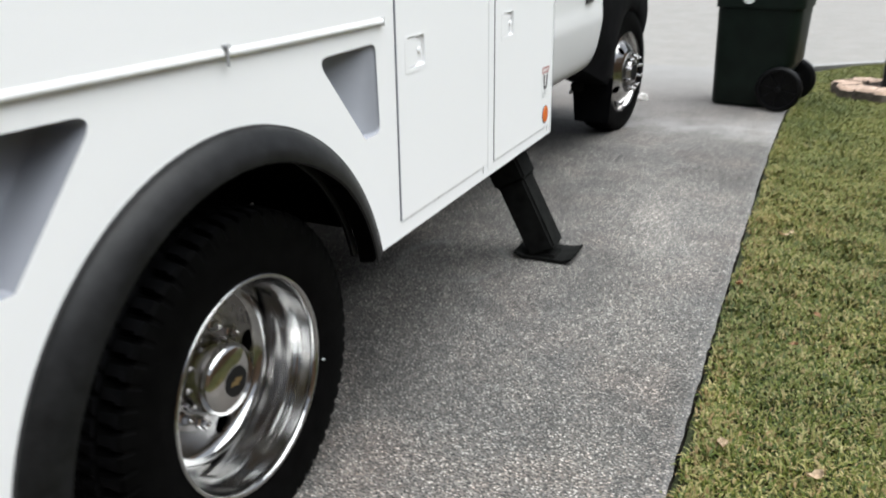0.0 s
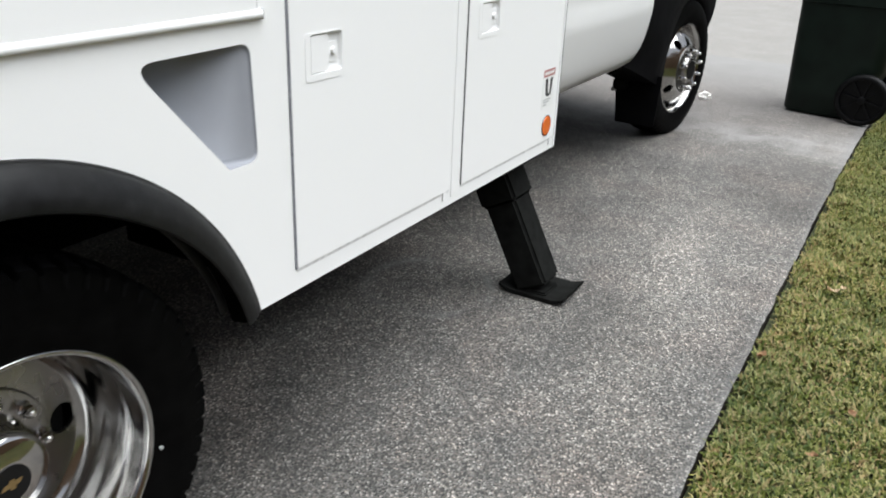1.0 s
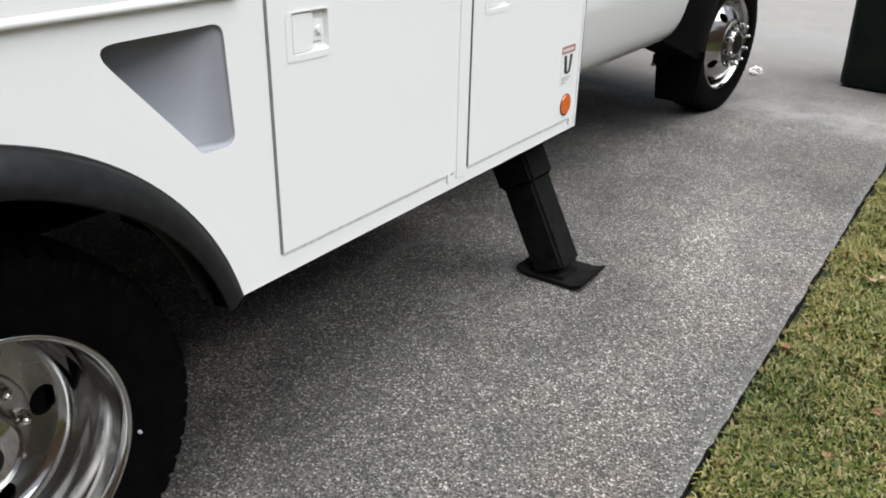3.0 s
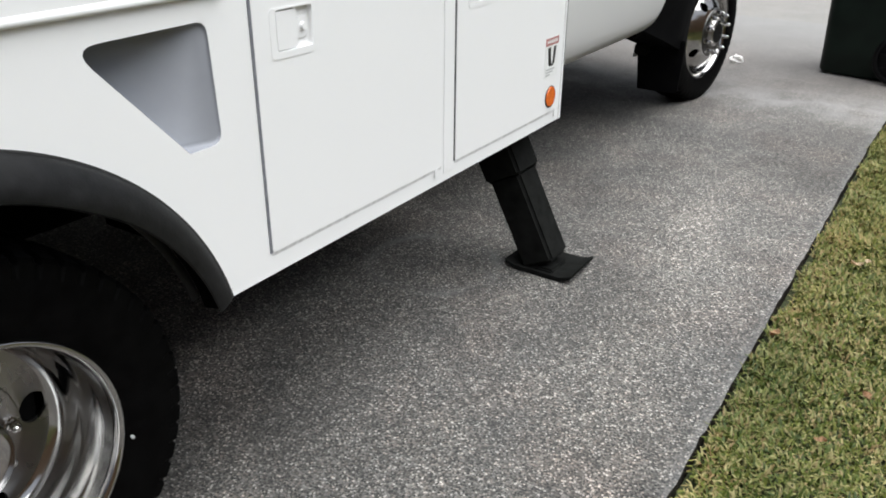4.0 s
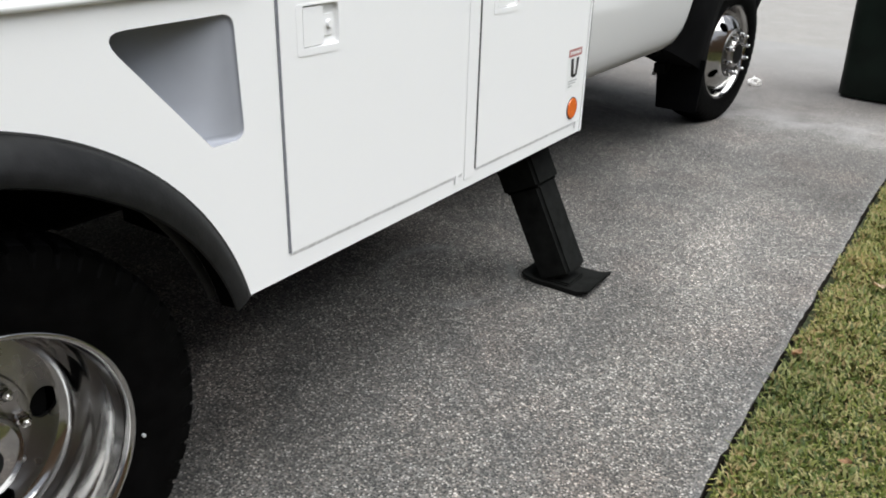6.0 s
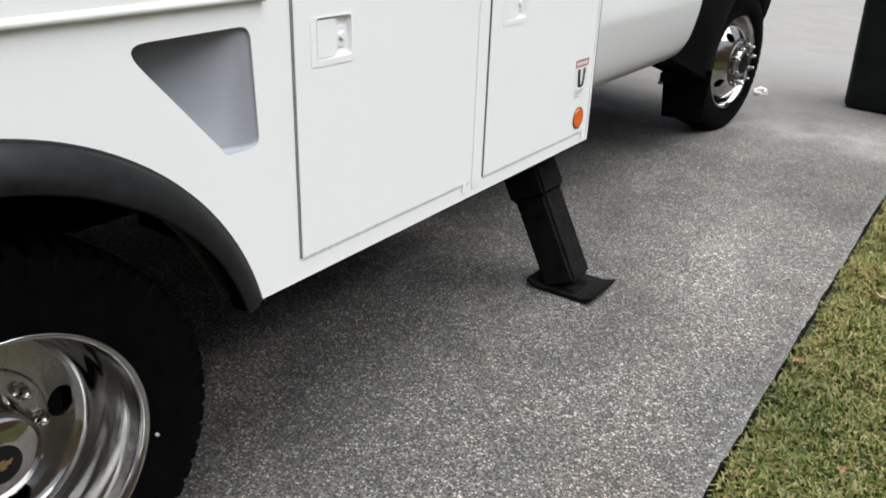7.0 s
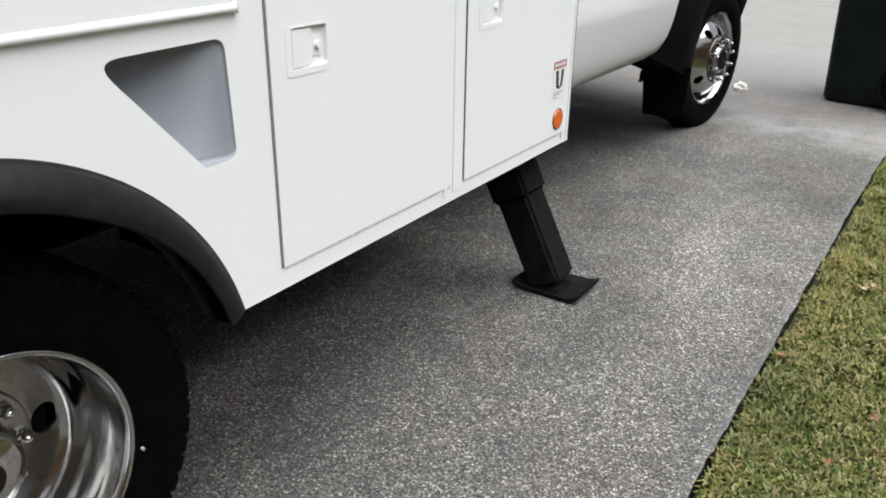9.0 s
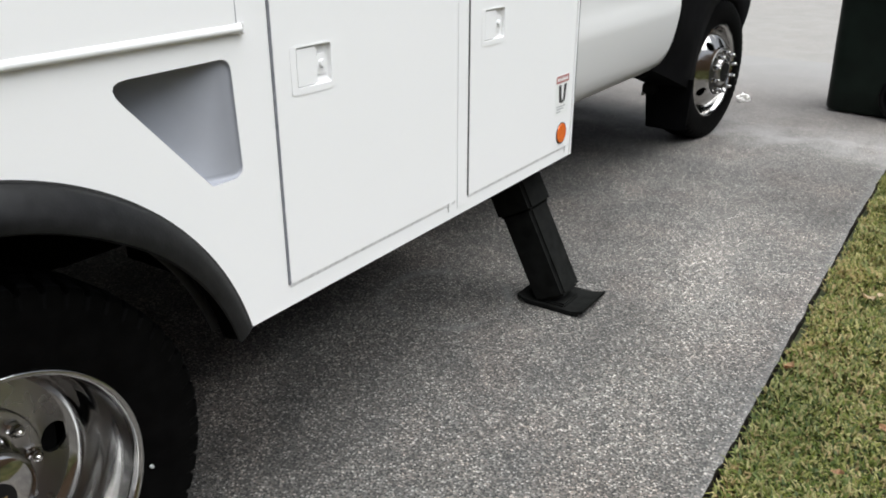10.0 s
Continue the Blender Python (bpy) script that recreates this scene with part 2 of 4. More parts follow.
FLAP = plain("mudflap_rubber", (0.003, 0.003, 0.0034), 0.7, scale=10, vary=0.3, Specular_IOR_Level=0.04)
ALLOY = polished()
BARREL = polished("hazed_aluminium", 0.11, 0.16, (0.40, 0.398, 0.392))
SATIN = plain("satin_aluminium", (0.37, 0.36, 0.35), 0.27, 1.0, scale=9, vary=0.1)
CHROME = plain("chrome", (0.52, 0.51, 0.5), 0.08, 1.0, scale=60, vary=0.08)
# much darker than the chrome of the nuts it lies between
DARK_METAL = plain("dark_metal", (0.10, 0.098, 0.095), 0.35, 1.0, scale=30, vary=0.3)
ORANGE = plain("orange_lens", (0.72, 0.13, 0.012), 0.25, scale=90, vary=0.2, Coat_Weight=0.6)
GOLD = plain("gold_emblem", (0.5, 0.36, 0.17), 0.35, 1.0)
GLOSS_BLACK = plain("gloss_black", (0.006, 0.006, 0.006), 0.35, Specular_IOR_Level=0.2)
DECAL = plain("white_decal", (0.78, 0.79, 0.78), 0.4, scale=50, vary=0.03)
DECAL_RED = plain("red_print", (0.40, 0.17, 0.16), 0.5)
DECAL_GREY = plain("grey_print", (0.4, 0.41, 0.41), 0.5)
DECAL_BLACK = plain("black_print", (0.02, 0.02, 0.02), 0.5)
BIN = plain("dark_green_bin_plastic", (0.005, 0.0095, 0.0068), 0.45, scale=7, vary=0.3, bump=0.0005, Specular_IOR_Level=0.17)
BIN_WHEEL = plain("black_bin_wheel_plastic", (0.003, 0.003, 0.0034), 0.45, scale=20, vary=0.3, Specular_IOR_Level=0.15)
AGG_TONES = [(0.0, (0.030, 0.0298, 0.0285)), (0.2, (0.064, 0.0633, 0.0605)), (0.55, (0.104, 0.1027, 0.098)), (0.8, (0.138, 0.136, 0.130)), (0.92, (0.20, 0.197, 0.1885)), (1.0, (0.36, 0.355, 0.34))]
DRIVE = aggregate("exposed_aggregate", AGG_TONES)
STREET_TONES = [(0.0, (0.165, 0.1615, 0.155)), (0.5, (0.193, 0.189, 0.181)), (1.0, (0.22, 0.215, 0.207))]
STREET = aggregate("pale_street_concrete", STREET_TONES, 0.008, (0.2, 0.196, 0.189), 0.0006, stains=False)
KERB = plain("pale_kerb_concrete", (0.235, 0.231, 0.222), 0.85, scale=12, vary=0.12, bump=0.001)
SLAB_SIDE = plain("dirt_crusted_slab_side", (0.022, 0.019, 0.015), 0.95, scale=60, vary=0.5, bump=0.003, Specular_IOR_Level=0.1)
BLADE = grass_blades()
SOIL = soil()
TURF = far_turf()
PAPER = plain("white_paper", (0.82, 0.8, 0.77), 0.8, scale=70, vary=0.08)
DEAD_LEAF = plain("dead_leaf", (0.30, 0.17, 0.09), 0.8, scale=120, vary=0.4)
PALE_LEAF = plain("pale_dry_leaf", (0.5, 0.38, 0.26), 0.8, scale=120, vary=0.3)
DARK_LEAF = plain("dark_wet_leaf", (0.025, 0.02, 0.014), 0.7, scale=120, vary=0.4)
RING_STONE = plain("peach_stone", (0.37, 0.265, 0.20), 0.85, scale=11, vary=0.5, bump=0.003)
# stone sides set darker than the peach tops
RING_SIDE = plain("dark_side_stone", (0.13, 0.105, 0.09), 0.9, scale=30, vary=0.45, bump=0.006)
MULCH = plain("dark_mulch", (0.06, 0.04, 0.03), 0.95, scale=40, vary=0.6, bump=0.02)
POST = plain("black_post_paint", (0.012, 0.012, 0.013), 0.4, scale=25, vary=0.3)
STUCCO = plain("tan_stucco", (0.19, 0.115, 0.068), 0.9, scale=5, vary=0.12, bump=0.004)
GREY_STUCCO = plain("dark_grey_stucco", (0.06, 0.06, 0.058), 0.9, scale=5, vary=0.12, bump=0.004)
GLASS_DARK = plain("dark_window_glass", (0.01, 0.012, 0.014), 0.05)

# ---- mesh helpers ----


def part(name, bm, material, parent=None, label="", smooth=35.0):
    """Link a bmesh as one mesh object; parent: its thing or part."""
    bmesh.ops.recalc_face_normals(bm, faces=bm.faces)
    me = bpy.data.meshes.new(name)
    bm.to_mesh(me)
    bm.free()
    for mat in material if isinstance(material, (list, tuple)) else [material]:
        me.materials.append(mat)
    if smooth:
        me.polygons.foreach_set("use_smooth", [True] * len(me.polygons))
        me.set_sharp_from_angle(angle=radians(smooth))
    ob = new(name, me)
    if parent is not None:
        ob.parent = parent
        ob.matrix_parent_inverse = parent.matrix_world.inverted() if parent.type == "EMPTY" else Matrix()
    if label:
        ob["label"] = label
    return ob


def thing(name, label, category, at=(0, 0, 0), kind="", group=""):
    ob = new(name)
    ob.location = at
    ob.empty_display_size = 0.1
    bpy.context.view_layer.update()
    return tagged(ob, label, category, group, kind)


def bevel(bm, width, segments=2, sharp=30.0):
    edges = [e for e in bm.edges if len(e.link_faces) == 2 and e.calc_face_angle(0) > radians(sharp)]
    bmesh.ops.bevel(bm, geom=edges, offset=width, segments=segments, affect="EDGES", clamp_overlap=True)
    return bm


def box(x0, x1, y0, y1, z0, z1, round_=0.0, bm=None):
    own = bmesh.new()
    bmesh.ops.create_cube(own, size=1)
    for v in own.verts:
        v.co = Vector((x0 + (v.co.x + 0.5) * (x1 - x0), y0 + (v.co.y + 0.5) * (y1 - y0), z0 + (v.co.z + 0.5) * (z1 - z0)))
    if round_:
        bevel(own, round_)
    return join(bm, own)


def join(bm, own):
    """Add own's mesh to bm; own alone if bm is None."""
    if bm is None:
        return own
    me = bpy.data.meshes.new("join")
    own.to_mesh(me)
    own.free()
    bm.from_mesh(me)
    bpy.data.meshes.remove(me)
    return bm


def plate(loops, x0, x1):
    """A plate between two planes of x; the first loop of (y, z) is its outline, the others are holes."""
    bm = bmesh.new()
    rings = [[bm.verts.new((x1, y, z)) for y, z in loop] for loop in loops]
    edges = [bm.edges.new((r[i], r[(i + 1) % len(r)])) for r in rings for i in range(len(r))]
    bmesh.ops.triangle_fill(bm, use_beauty=True, use_dissolve=False, edges=edges)
    back = {v: bm.verts.new((x0, v.co.y, v.co.z)) for r in rings for v in r}
    for f in list(bm.faces):
        bm.faces.new([back[v] for v in reversed(f.verts)])
    for r in rings:
        for i in range(len(r)):
            a, b = r[i], r[(i + 1) % len(r)]
            bm.faces.new((a, b, back[b], back[a]))
    return bm


def rounded(points, radius, steps=5):
    """A closed outline of (y, z) with its corners rounded; radius: one, or one for each corner."""
    out, n = [], len(points)
    for i, p in enumerate(points):
        r = radius[i] if isinstance(radius, (list, tuple)) else radius
        a, b, c = Vector(points[i - 1]), Vector(p), Vector(points[(i + 1) % n])
        if r <= 0:
            out.append(tuple(b))
            continue
        u, w = (a - b).normalized(), (c - b).normalized()
        ang = u.angle(w)
        d = min(r / math.tan(ang / 2), 0.45 * (a - b).length, 0.45 * (c - b).length)
        p0, p1 = b + u * d, b + w * d
        for k in range(steps + 1):
            s = k / steps
            out.append(tuple(p0 * (1 - s) ** 2 + b * 2 * s * (1 - s) + p1 * s * s))
    return out


def rect(y0, y1, z0, z1, r=0.0, steps=4):
    pts = [(y0, z0), (y1, z0), (y1, z1), (y0, z1)]
    return rounded(pts, r, steps) if r else pts


def revolve(profile, cy, cz, steps=64, a0=0.0, a1=360.0, closed=False):
    """Turn a profile of (x, r) round the axis through (cy, cz) along x."""
    bm = bmesh.new()
    full = abs(a1 - a0) >= 360
    cols = []
    for k in range(steps if full else steps + 1):
        a = radians(a0 + (a1 - a0) * k / steps)
        cols.append([bm.verts.new((x, cy + r * math.cos(a), cz + r * math.sin(a))) for x, r in profile])
    n = len(profile)
    for k in range(len(cols) if full else len(cols) - 1):
        c, d = cols[k], cols[(k + 1) % len(cols)]
        for i in range(n if closed else n - 1):
            j = (i + 1) % n
            bm.faces.new((c[i], c[j], d[j], d[i]))
    if closed and not full:
        bm.faces.new(cols[0])
        bm.faces.new(list(reversed(cols[-1])))
    return bm


def disc_x(x0, x1, cy, cz, r, steps=24, r1=None):
    """A solid round bar along x."""
    return revolve([(x0, 0.0005), (x0, r), (x1, r1 or r), (x1, 0.0005)], cy, cz, steps)


def loft(rings, cap=True):
    bm = bmesh.new()
    vs = [[bm.verts.new(p) for p in ring] for ring in rings]
    n = len(rings[0])
    for a, b in zip(vs, vs[1:]):
        for i in range(n):
            j = (i + 1) % n
            bm.faces.new((a[i], a[j], b[j], b[i]))
    if cap:
        bm.faces.new(list(reversed(vs[0])))
        bm.faces.new(vs[-1])
    return bm


def slab(outline, z0, z1):
    """A flat slab with an outline of (x, y)."""
    bm = bmesh.new()
    top = [bm.verts.new((x, y, z1)) for x, y in outline]
    edges = [bm.edges.new((top[i], top[(i + 1) % len(top)])) for i in range(len(top))]
    bmesh.ops.triangle_fill(bm, use_beauty=True, use_dissolve=False, edges=edges)
    low = {v: bm.verts.new((v.co.x, v.co.y, z0)) for v in top}
    for f in list(bm.faces):
        bm.faces.new([low[v] for v in reversed(f.verts)])
    for i in range(len(top)):
        a, b = top[i], top[(i + 1) % len(top)]
        bm.faces.new((a, b, low[b], low[a]))
    return bm


# ---- the ground ----
EDGE = [(0.798, -4.0), (0.796, 1.2), (0.796, 2.6), (0.803, 3.6), (0.818, 4.4), (0.838, 5.0), (0.88, 6.2), (0.945, 7.2)]
CURVE = [(1.0, 7.5), (1.3, 7.78), (1.74, 8.1), (2.6, 8.45), (4.0, 8.7), (9.0, 9.0)]


def edge_x(y):
    return float(np.interp(y, [p[1] for p in EDGE], [p[0] for p in EDGE]))


bm = bmesh.new()
bmesh.ops.create_grid(bm, x_segments=2, y_segments=2, size=400)
for v in bm.verts:
    v.co.z = -0.09
tagged(part("ground", bm, TURF), "wide green turf ground under everything", "ground", kind="structure")

# the slab's edge along the lawn is a little ragged
RAGGED = [(edge_x(y) + 0.004 * noise.noise((y * 7, 1.5, 0)) + 0.005 * noise.noise((y * 23, 4.5, 0)), y) for y in (-4.0 + 11.2 * k / 280 for k in range(281))]
drive = slab(RAGGED + [(-7.0, 7.2), (-7.0, -4.0)], -0.1, 0.0)
bevel(drive, 0.004, 2, 60)
bmesh.ops.recalc_face_normals(drive, faces=drive.faces)
for f in drive.faces:
    f.material_index = 0 if f.normal.z > 0.8 else 1
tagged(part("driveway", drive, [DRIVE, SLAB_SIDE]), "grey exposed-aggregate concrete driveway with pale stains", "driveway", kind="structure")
street = slab([(-60, 7.21), (0.95, 7.21)] + CURVE + [(60, 9.6), (60, 18), (-60, 18)], -0.1, -0.004)
tagged(part("road", street, STREET), "pale grey concrete street beyond the driveway", "road", kind="structure")

kerb = slab(CURVE + [(x - 0.05, y + 0.13) for x, y in reversed(CURVE)], -0.08, 0.014)
tagged(part("kerb", bevel(kerb, 0.006, 2, 50), KERB), "low pale concrete kerb between lawn and street", "kerb", kind="structure")

lawn_edge = [(x + 0.004, y) for x, y in EDGE] + [(x + 0.01, y - 0.02) for x, y in CURVE]
lawn = slab(lawn_edge + [(9.0, -4.0)], -0.095, -0.034)
tagged(part("lawn_soil", lawn, SOIL), "dark soil under the lawn beside the driveway", "soil", kind="structure")


def blades(count, x1, y0, y1, rng, long_=(0.022, 0.046), wide=(0.0055, 0.0095), feather=0.0):
    """Vertices and faces of many bent grass blades between the driveway's edge and x1."""
    y = rng.uniform(y0, y1, count) - feather * rng.random(count) ** 2
    ex = np.interp(y, [p[1] for p in EDGE] + [8.2], [p[0] for p in EDGE] + [1.6])
    gap = 0.007 + 0.018 * (0.5 + 0.5 * np.sin(y * 31 + 2 * np.sin(y * 13))) ** 2
    x = ex + gap + rng.uniform(0.0, 0.03, count) + (x1 - ex) * rng.random(count) * (1 + feather * rng.random(count) ** 3)
    keep = y < np.interp(x, [p[0] for p in CURVE], [p[1] for p in CURVE]) + 0.015
    # the ring of stones stays clear
    keep &= np.hypot(x - RING[0], y - RING[1]) > RING[2]
    if wide[1] > 0.015:
        # the coarse far blades leave the near lawn free
        soft = 0.7 * rng.random(count) ** 2
        keep &= (x > 2.0 + soft) & ((y < 4.0) | (x > 3.9 + soft)) | (y < -0.6 - soft)
    x, y = x[keep], y[keep]
    n = len(x)
    turn = rng.uniform(0, 2 * np.pi, n)
    lean = rng.uniform(0.45, 1.5, n)
    length = rng.uniform(*long_, n)
    width = rng.uniform(*wide, n)
    clump = np.sin(x * 23 + 2.1 * np.sin(y * 17)) * np.sin(y * 19 + 1.7 * np.sin(x * 13))
    hump = 0.010 * np.sin(x * 9 + 1.3 * np.sin(y * 7)) + 0.007 * np.sin(y * 13 + x * 5)
    # the far lawn lies flatter
    clump, hump = clump * np.clip((5.0 - y) / 2.5, 0.2, 1.0), hump * np.clip((5.0 - y) / 2.5, 0.25, 1.0)
    length = length * (1.0 + 0.35 * clump)
    turn = turn * 0.8 + 1.6 * clump
    base = np.stack([x, y, -0.02 + hump], 1)
    way = np.stack([np.cos(turn), np.sin(turn), np.zeros(n)], 1)
    side = np.stack([-np.sin(turn), np.cos(turn), np.zeros(n)], 1) * width[:, None] / 2
    up = np.array([0, 0, 1.0])
    mid = base + length[:, None] * 0.55 * (way * np.sin(lean * 0.6)[:, None] + up * np.cos(lean * 0.6)[:, None])
    tip = mid + length[:, None] * 0.45 * (way * np.sin(lean * 1.5)[:, None] + up * np.cos(lean * 1.5)[:, None])
    v = np.stack([base - side, base + side, mid + side, mid - side, tip], 1).reshape(-1, 3)
    return v, n


RING = (1.56, 6.12, 0.40)


def make_grass():
    rng = np.random.default_rng(5)
    sets = [blades(150000, 2.15, -0.5, 4.0, rng, (0.018, 0.036), (0.0038, 0.0074), 0.5), blades(130000, 4.2, 4.0, 8.6, rng, (0.022, 0.04), (0.0045, 0.0085)),
            blades(8000, 0.93, -0.5, 5.0, rng, (0.022, 0.045), (0.004, 0.007)),
            blades(9000, 2.0, -0.5, 5.0, rng, (0.030, 0.050), (0.005, 0.0085)),
            blades(270000, 8.5, -3.9, 8.6, rng, (0.03, 0.055), (0.011, 0.018))]
    v = np.concatenate([s[0] for s in sets])
    n = sum(s[1] for s in sets)
    me = bpy.data.meshes.new("grass")
    me.vertices.add(len(v))
    me.vertices.foreach_set("co", v.ravel())
    quad = (np.arange(n)[:, None] * 5 + np.array([0, 1, 2, 3])).ravel()
    tri = (np.arange(n)[:, None] * 5 + np.array([3, 2, 4])).ravel()
    me.loops.add(7 * n)
    me.loops.foreach_set("vertex_index", np.concatenate([quad, tri]))
    me.polygons.add(2 * n)
    me.polygons.foreach_set("loop_start", np.concatenate([np.arange(n) * 4, 4 * n + np.arange(n) * 3]))
    me.polygons.foreach_set("loop_total", np.concatenate([np.full(n, 4), np.full(n, 3)]))
    me.update(calc_edges=True)
    me.validate()
    me.materials.append(BLADE)
    tagged(new("grass", me), "short coarse lawn, green with straw-coloured dry blades", "grass", kind="stuff")


make_grass()

# ---- the utility truck ----
AXLE_Y, AXLE_Z = -0.516, 0.373      # rear wheel
ARCH_Y, ARCH_Z, ARCH_R = -0.580, 0.38, 0.60
FRONT_Y, FRONT_Z = 3.89, 0.41
BODY_LOW, BODY_FRONT = 0.524, 1.493

truck = thing("utility_truck", "white utility truck with side compartments, parked with one outrigger down", "truck", (-1.1, 1.0, 0))


def arc(cy, cz, r, a0, a1, steps):
    return [(cy + r * math.cos(radians(a0 + (a1 - a0) * k / steps)), cz + r * math.sin(radians(a0 + (a1 - a0) * k / steps))) for k in range(steps + 1)]


LATCH_W, LATCH_H = 0.124, 0.098
LATCHES = [(0.155, 0.964), (0.880, 0.968)]


def make_service_body():
    low = math.degrees(math.asin((BODY_LOW - ARCH_Z) / ARCH_R))
    outline = [(-2.6, BODY_LOW)] + arc(ARCH_Y, ARCH_Z, ARCH_R - 0.025, 180 - low, low, 40) + [(BODY_FRONT, BODY_LOW), (BODY_FRONT, 1.95), (-2.6, 1.95)]
    tri = rounded([(-0.260, 1.058), (0.006, 1.063), (0.013, 0.838), (-0.064, 0.837)], [0.023, 0.026, 0.024, 0.010])
    twin = [(-1.134 - y, z) for y, z in tri]
    pans = [rect(y + 0.017, y + LATCH_W - 0.004, z + 0.014, z + LATCH_H - 0.004, 0.006)[::-1] for y, z in LATCHES]
    body = part("side_panel", plate([outline, tri, twin[::-1]] + pans, -0.012, 0.0), WHITE, truck, "glossy white painted side panel", 20)
    for pts, near, slant in ((tri, 0.004, 0.140), (twin, 0.10, 0.0)):
        # three-cornered openings lead into cavities: one floor slants in towards its tip, the other is evenly deep
        bm = bmesh.new()
        cy, cz = sum(p[0] for p in pts) / len(pts), sum(p[1] for p in pts) / len(pts)
        rims = []
        for share, grow in ((0.0, 0.994), (0.12, 0.986), (0.55, 0.978), (0.82, 0.968), (0.95, 0.945), (1.0, 0.90)):
            rim = []
            for y, z in pts:
                py, pz = cy + (y - cy) * grow, cz + (z - cz) * grow
                depth = near + slant * max(0.0, (0.013 - py) / 0.273) ** 1.4
                rim.append(bm.verts.new((-0.0006 - depth * share, py, pz)))
            rims.append(rim)
        for a, b in zip(rims, rims[1:]):
            for i in range(len(pts)):
                j = (i + 1) % len(pts)
                bm.faces.new((a[i], a[j], b[j], b[i]))
        bm.faces.new(rims[-1])
        part("recess", bm, RECESS, body, "recessed cavity with its shade painted bluish grey", 60)
    # box behind the skin: compartments ahead of and above the wheel, floor, far side
    bm = box(-0.426, -0.013, 0.03, BODY_FRONT - 0.002, 0.566, 1.94)
    box(-0.52, -0.07, -2.58, 0.018, 1.09, 1.94, bm=bm)
    box(-2.3, -1.8, 0.03, BODY_FRONT - 0.002, BODY_LOW, 1.94, bm=bm)
    box(-2.3, -1.8, -2.58, 0.03, 1.0, 1.94, bm=bm)
    box(-2.3, -1.8, -2.58, -1.2, BODY_LOW, 1.0, bm=bm)
    part("compartment_box", bm, WHITE, truck)
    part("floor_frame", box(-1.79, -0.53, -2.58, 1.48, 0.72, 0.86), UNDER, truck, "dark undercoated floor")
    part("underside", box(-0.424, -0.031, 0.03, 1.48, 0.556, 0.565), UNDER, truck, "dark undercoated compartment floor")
    part("rear_compartment", box(-0.52, -0.013, -2.58, -1.2, BODY_LOW + 0.004, 1.085), WHITE, truck)
    part("tailgate", box(-1.8, -0.52, -2.6, -2.56, 0.87, 1.5, 0.006), WHITE, truck, "white tailgate at the rear")
    # unseen blocks added to cut the light on the ground under the truck
    part("rear_shade_bar", box(-2.25, -0.05, -2.72, -2.61, 0.42, 0.60, 0.012), STEEL_BLACK, truck, "unseen black bar added at the rear to block light")
    part("rail_shade_block", box(-1.48, -0.9, 0.1, 1.4, 0.36, 0.715, 0.04), UNDER, truck, "unseen dark block added between the chassis rails to shade the ground")
    part("axle_shade_block", box(-1.32, -1.02, AXLE_Y - 0.16, AXLE_Y + 0.16, 0.24, 0.52, 0.06), UNDER, truck)
    for x in (-0.8, -1.55):
        part("chassis_rail", box(x - 0.04, x + 0.04, -2.4, 4.6, 0.58, 0.718, 0.01), UNDER, truck)
    # narrow strip that draws the dark line under the lower edge
    part("sill_dark_strip", box(-0.03, -0.001, 0.004, BODY_FRONT + 0.001, BODY_LOW - 0.007, BODY_LOW - 0.0005, 0.0005), UNDER, truck, "narrow dark strip drawn under the sill")
    part("front_corner", box(-0.03, 0.004, BODY_FRONT - 0.012, BODY_FRONT + 0.001, BODY_LOW, 1.94, 0.002), WHITE, truck)
    # black strip added to draw the dark line along the front edge
    part("edge_dark_strip", box(-0.03, 0.0035, BODY_FRONT + 0.001, BODY_FRONT + 0.005, BODY_LOW, 1.94), BLACK_SEAM, truck, "thin black strip added for the dark line at the front edge")


def handle(y0, z0, door):
    """Flush paddle latch: a thin raised flange, a pan sunk into the door, the paddle and a lock in it."""
    w, h = LATCH_W, LATCH_H
    hole = rect(y0 + 0.017, y0 + w - 0.004, z0 + 0.014, z0 + h - 0.004, 0.006)
    flange = plate([rect(y0, y0 + w, z0, z0 + h, 0.012), hole[::-1]], 0.0036, 0.0046)
    latch = part("latch", bevel(flange, 0.0005, 2, 50), WHITE, door, "white paddle latch with a raised flange")
    bm = bmesh.new()
    cy, cz = y0 + w / 2 + 0.006, z0 + h / 2 + 0.005
    rims = [[bm.verts.new((x, cy + (y - cy) * g, cz + (z - cz) * g)) for y, z in hole] for x, g in ((0.004, 0.999), (-0.002, 0.985), (-0.0048, 0.955), (-0.0055, 0.88))]
    for a, b in zip(rims, rims[1:]):
        for i in range(len(hole)):
            j = (i + 1) % len(hole)
            bm.faces.new((a[i], a[j], b[j], b[i]))
    bm.faces.new(rims[-1])
    part("pan", bm, WHITE, latch, "", 50)
    paddle = bevel(plate([rect(y0 + 0.0195, y0 + 0.079, z0 + 0.0165, z0 + h - 0.0075, 0.004)], -0.005, 0.0034), 0.0008, 2, 50)
    for v in paddle.verts:
        # the paddle slopes down into the pan
        v.co.x -= 0.0022 * max(0.0, (v.co.y - y0 - 0.03) / 0.05) if v.co.x > -0.002 else 0.0
    part("paddle", paddle, WHITE, latch)
    ky, kz = y0 + 0.097, z0 + 0.052
    part("lock_plate", bevel(plate([rect(ky - 0.014, ky + 0.014, kz - 0.021, kz + 0.021, 0.005)], -0.0055, -0.0030), 0.0008, 2, 50), WHITE, latch)
    part("lock_knob", disc_x(-0.0030, 0.0035, ky, kz + 0.002, 0.0085, 16, 0.007), WHITE, latch)


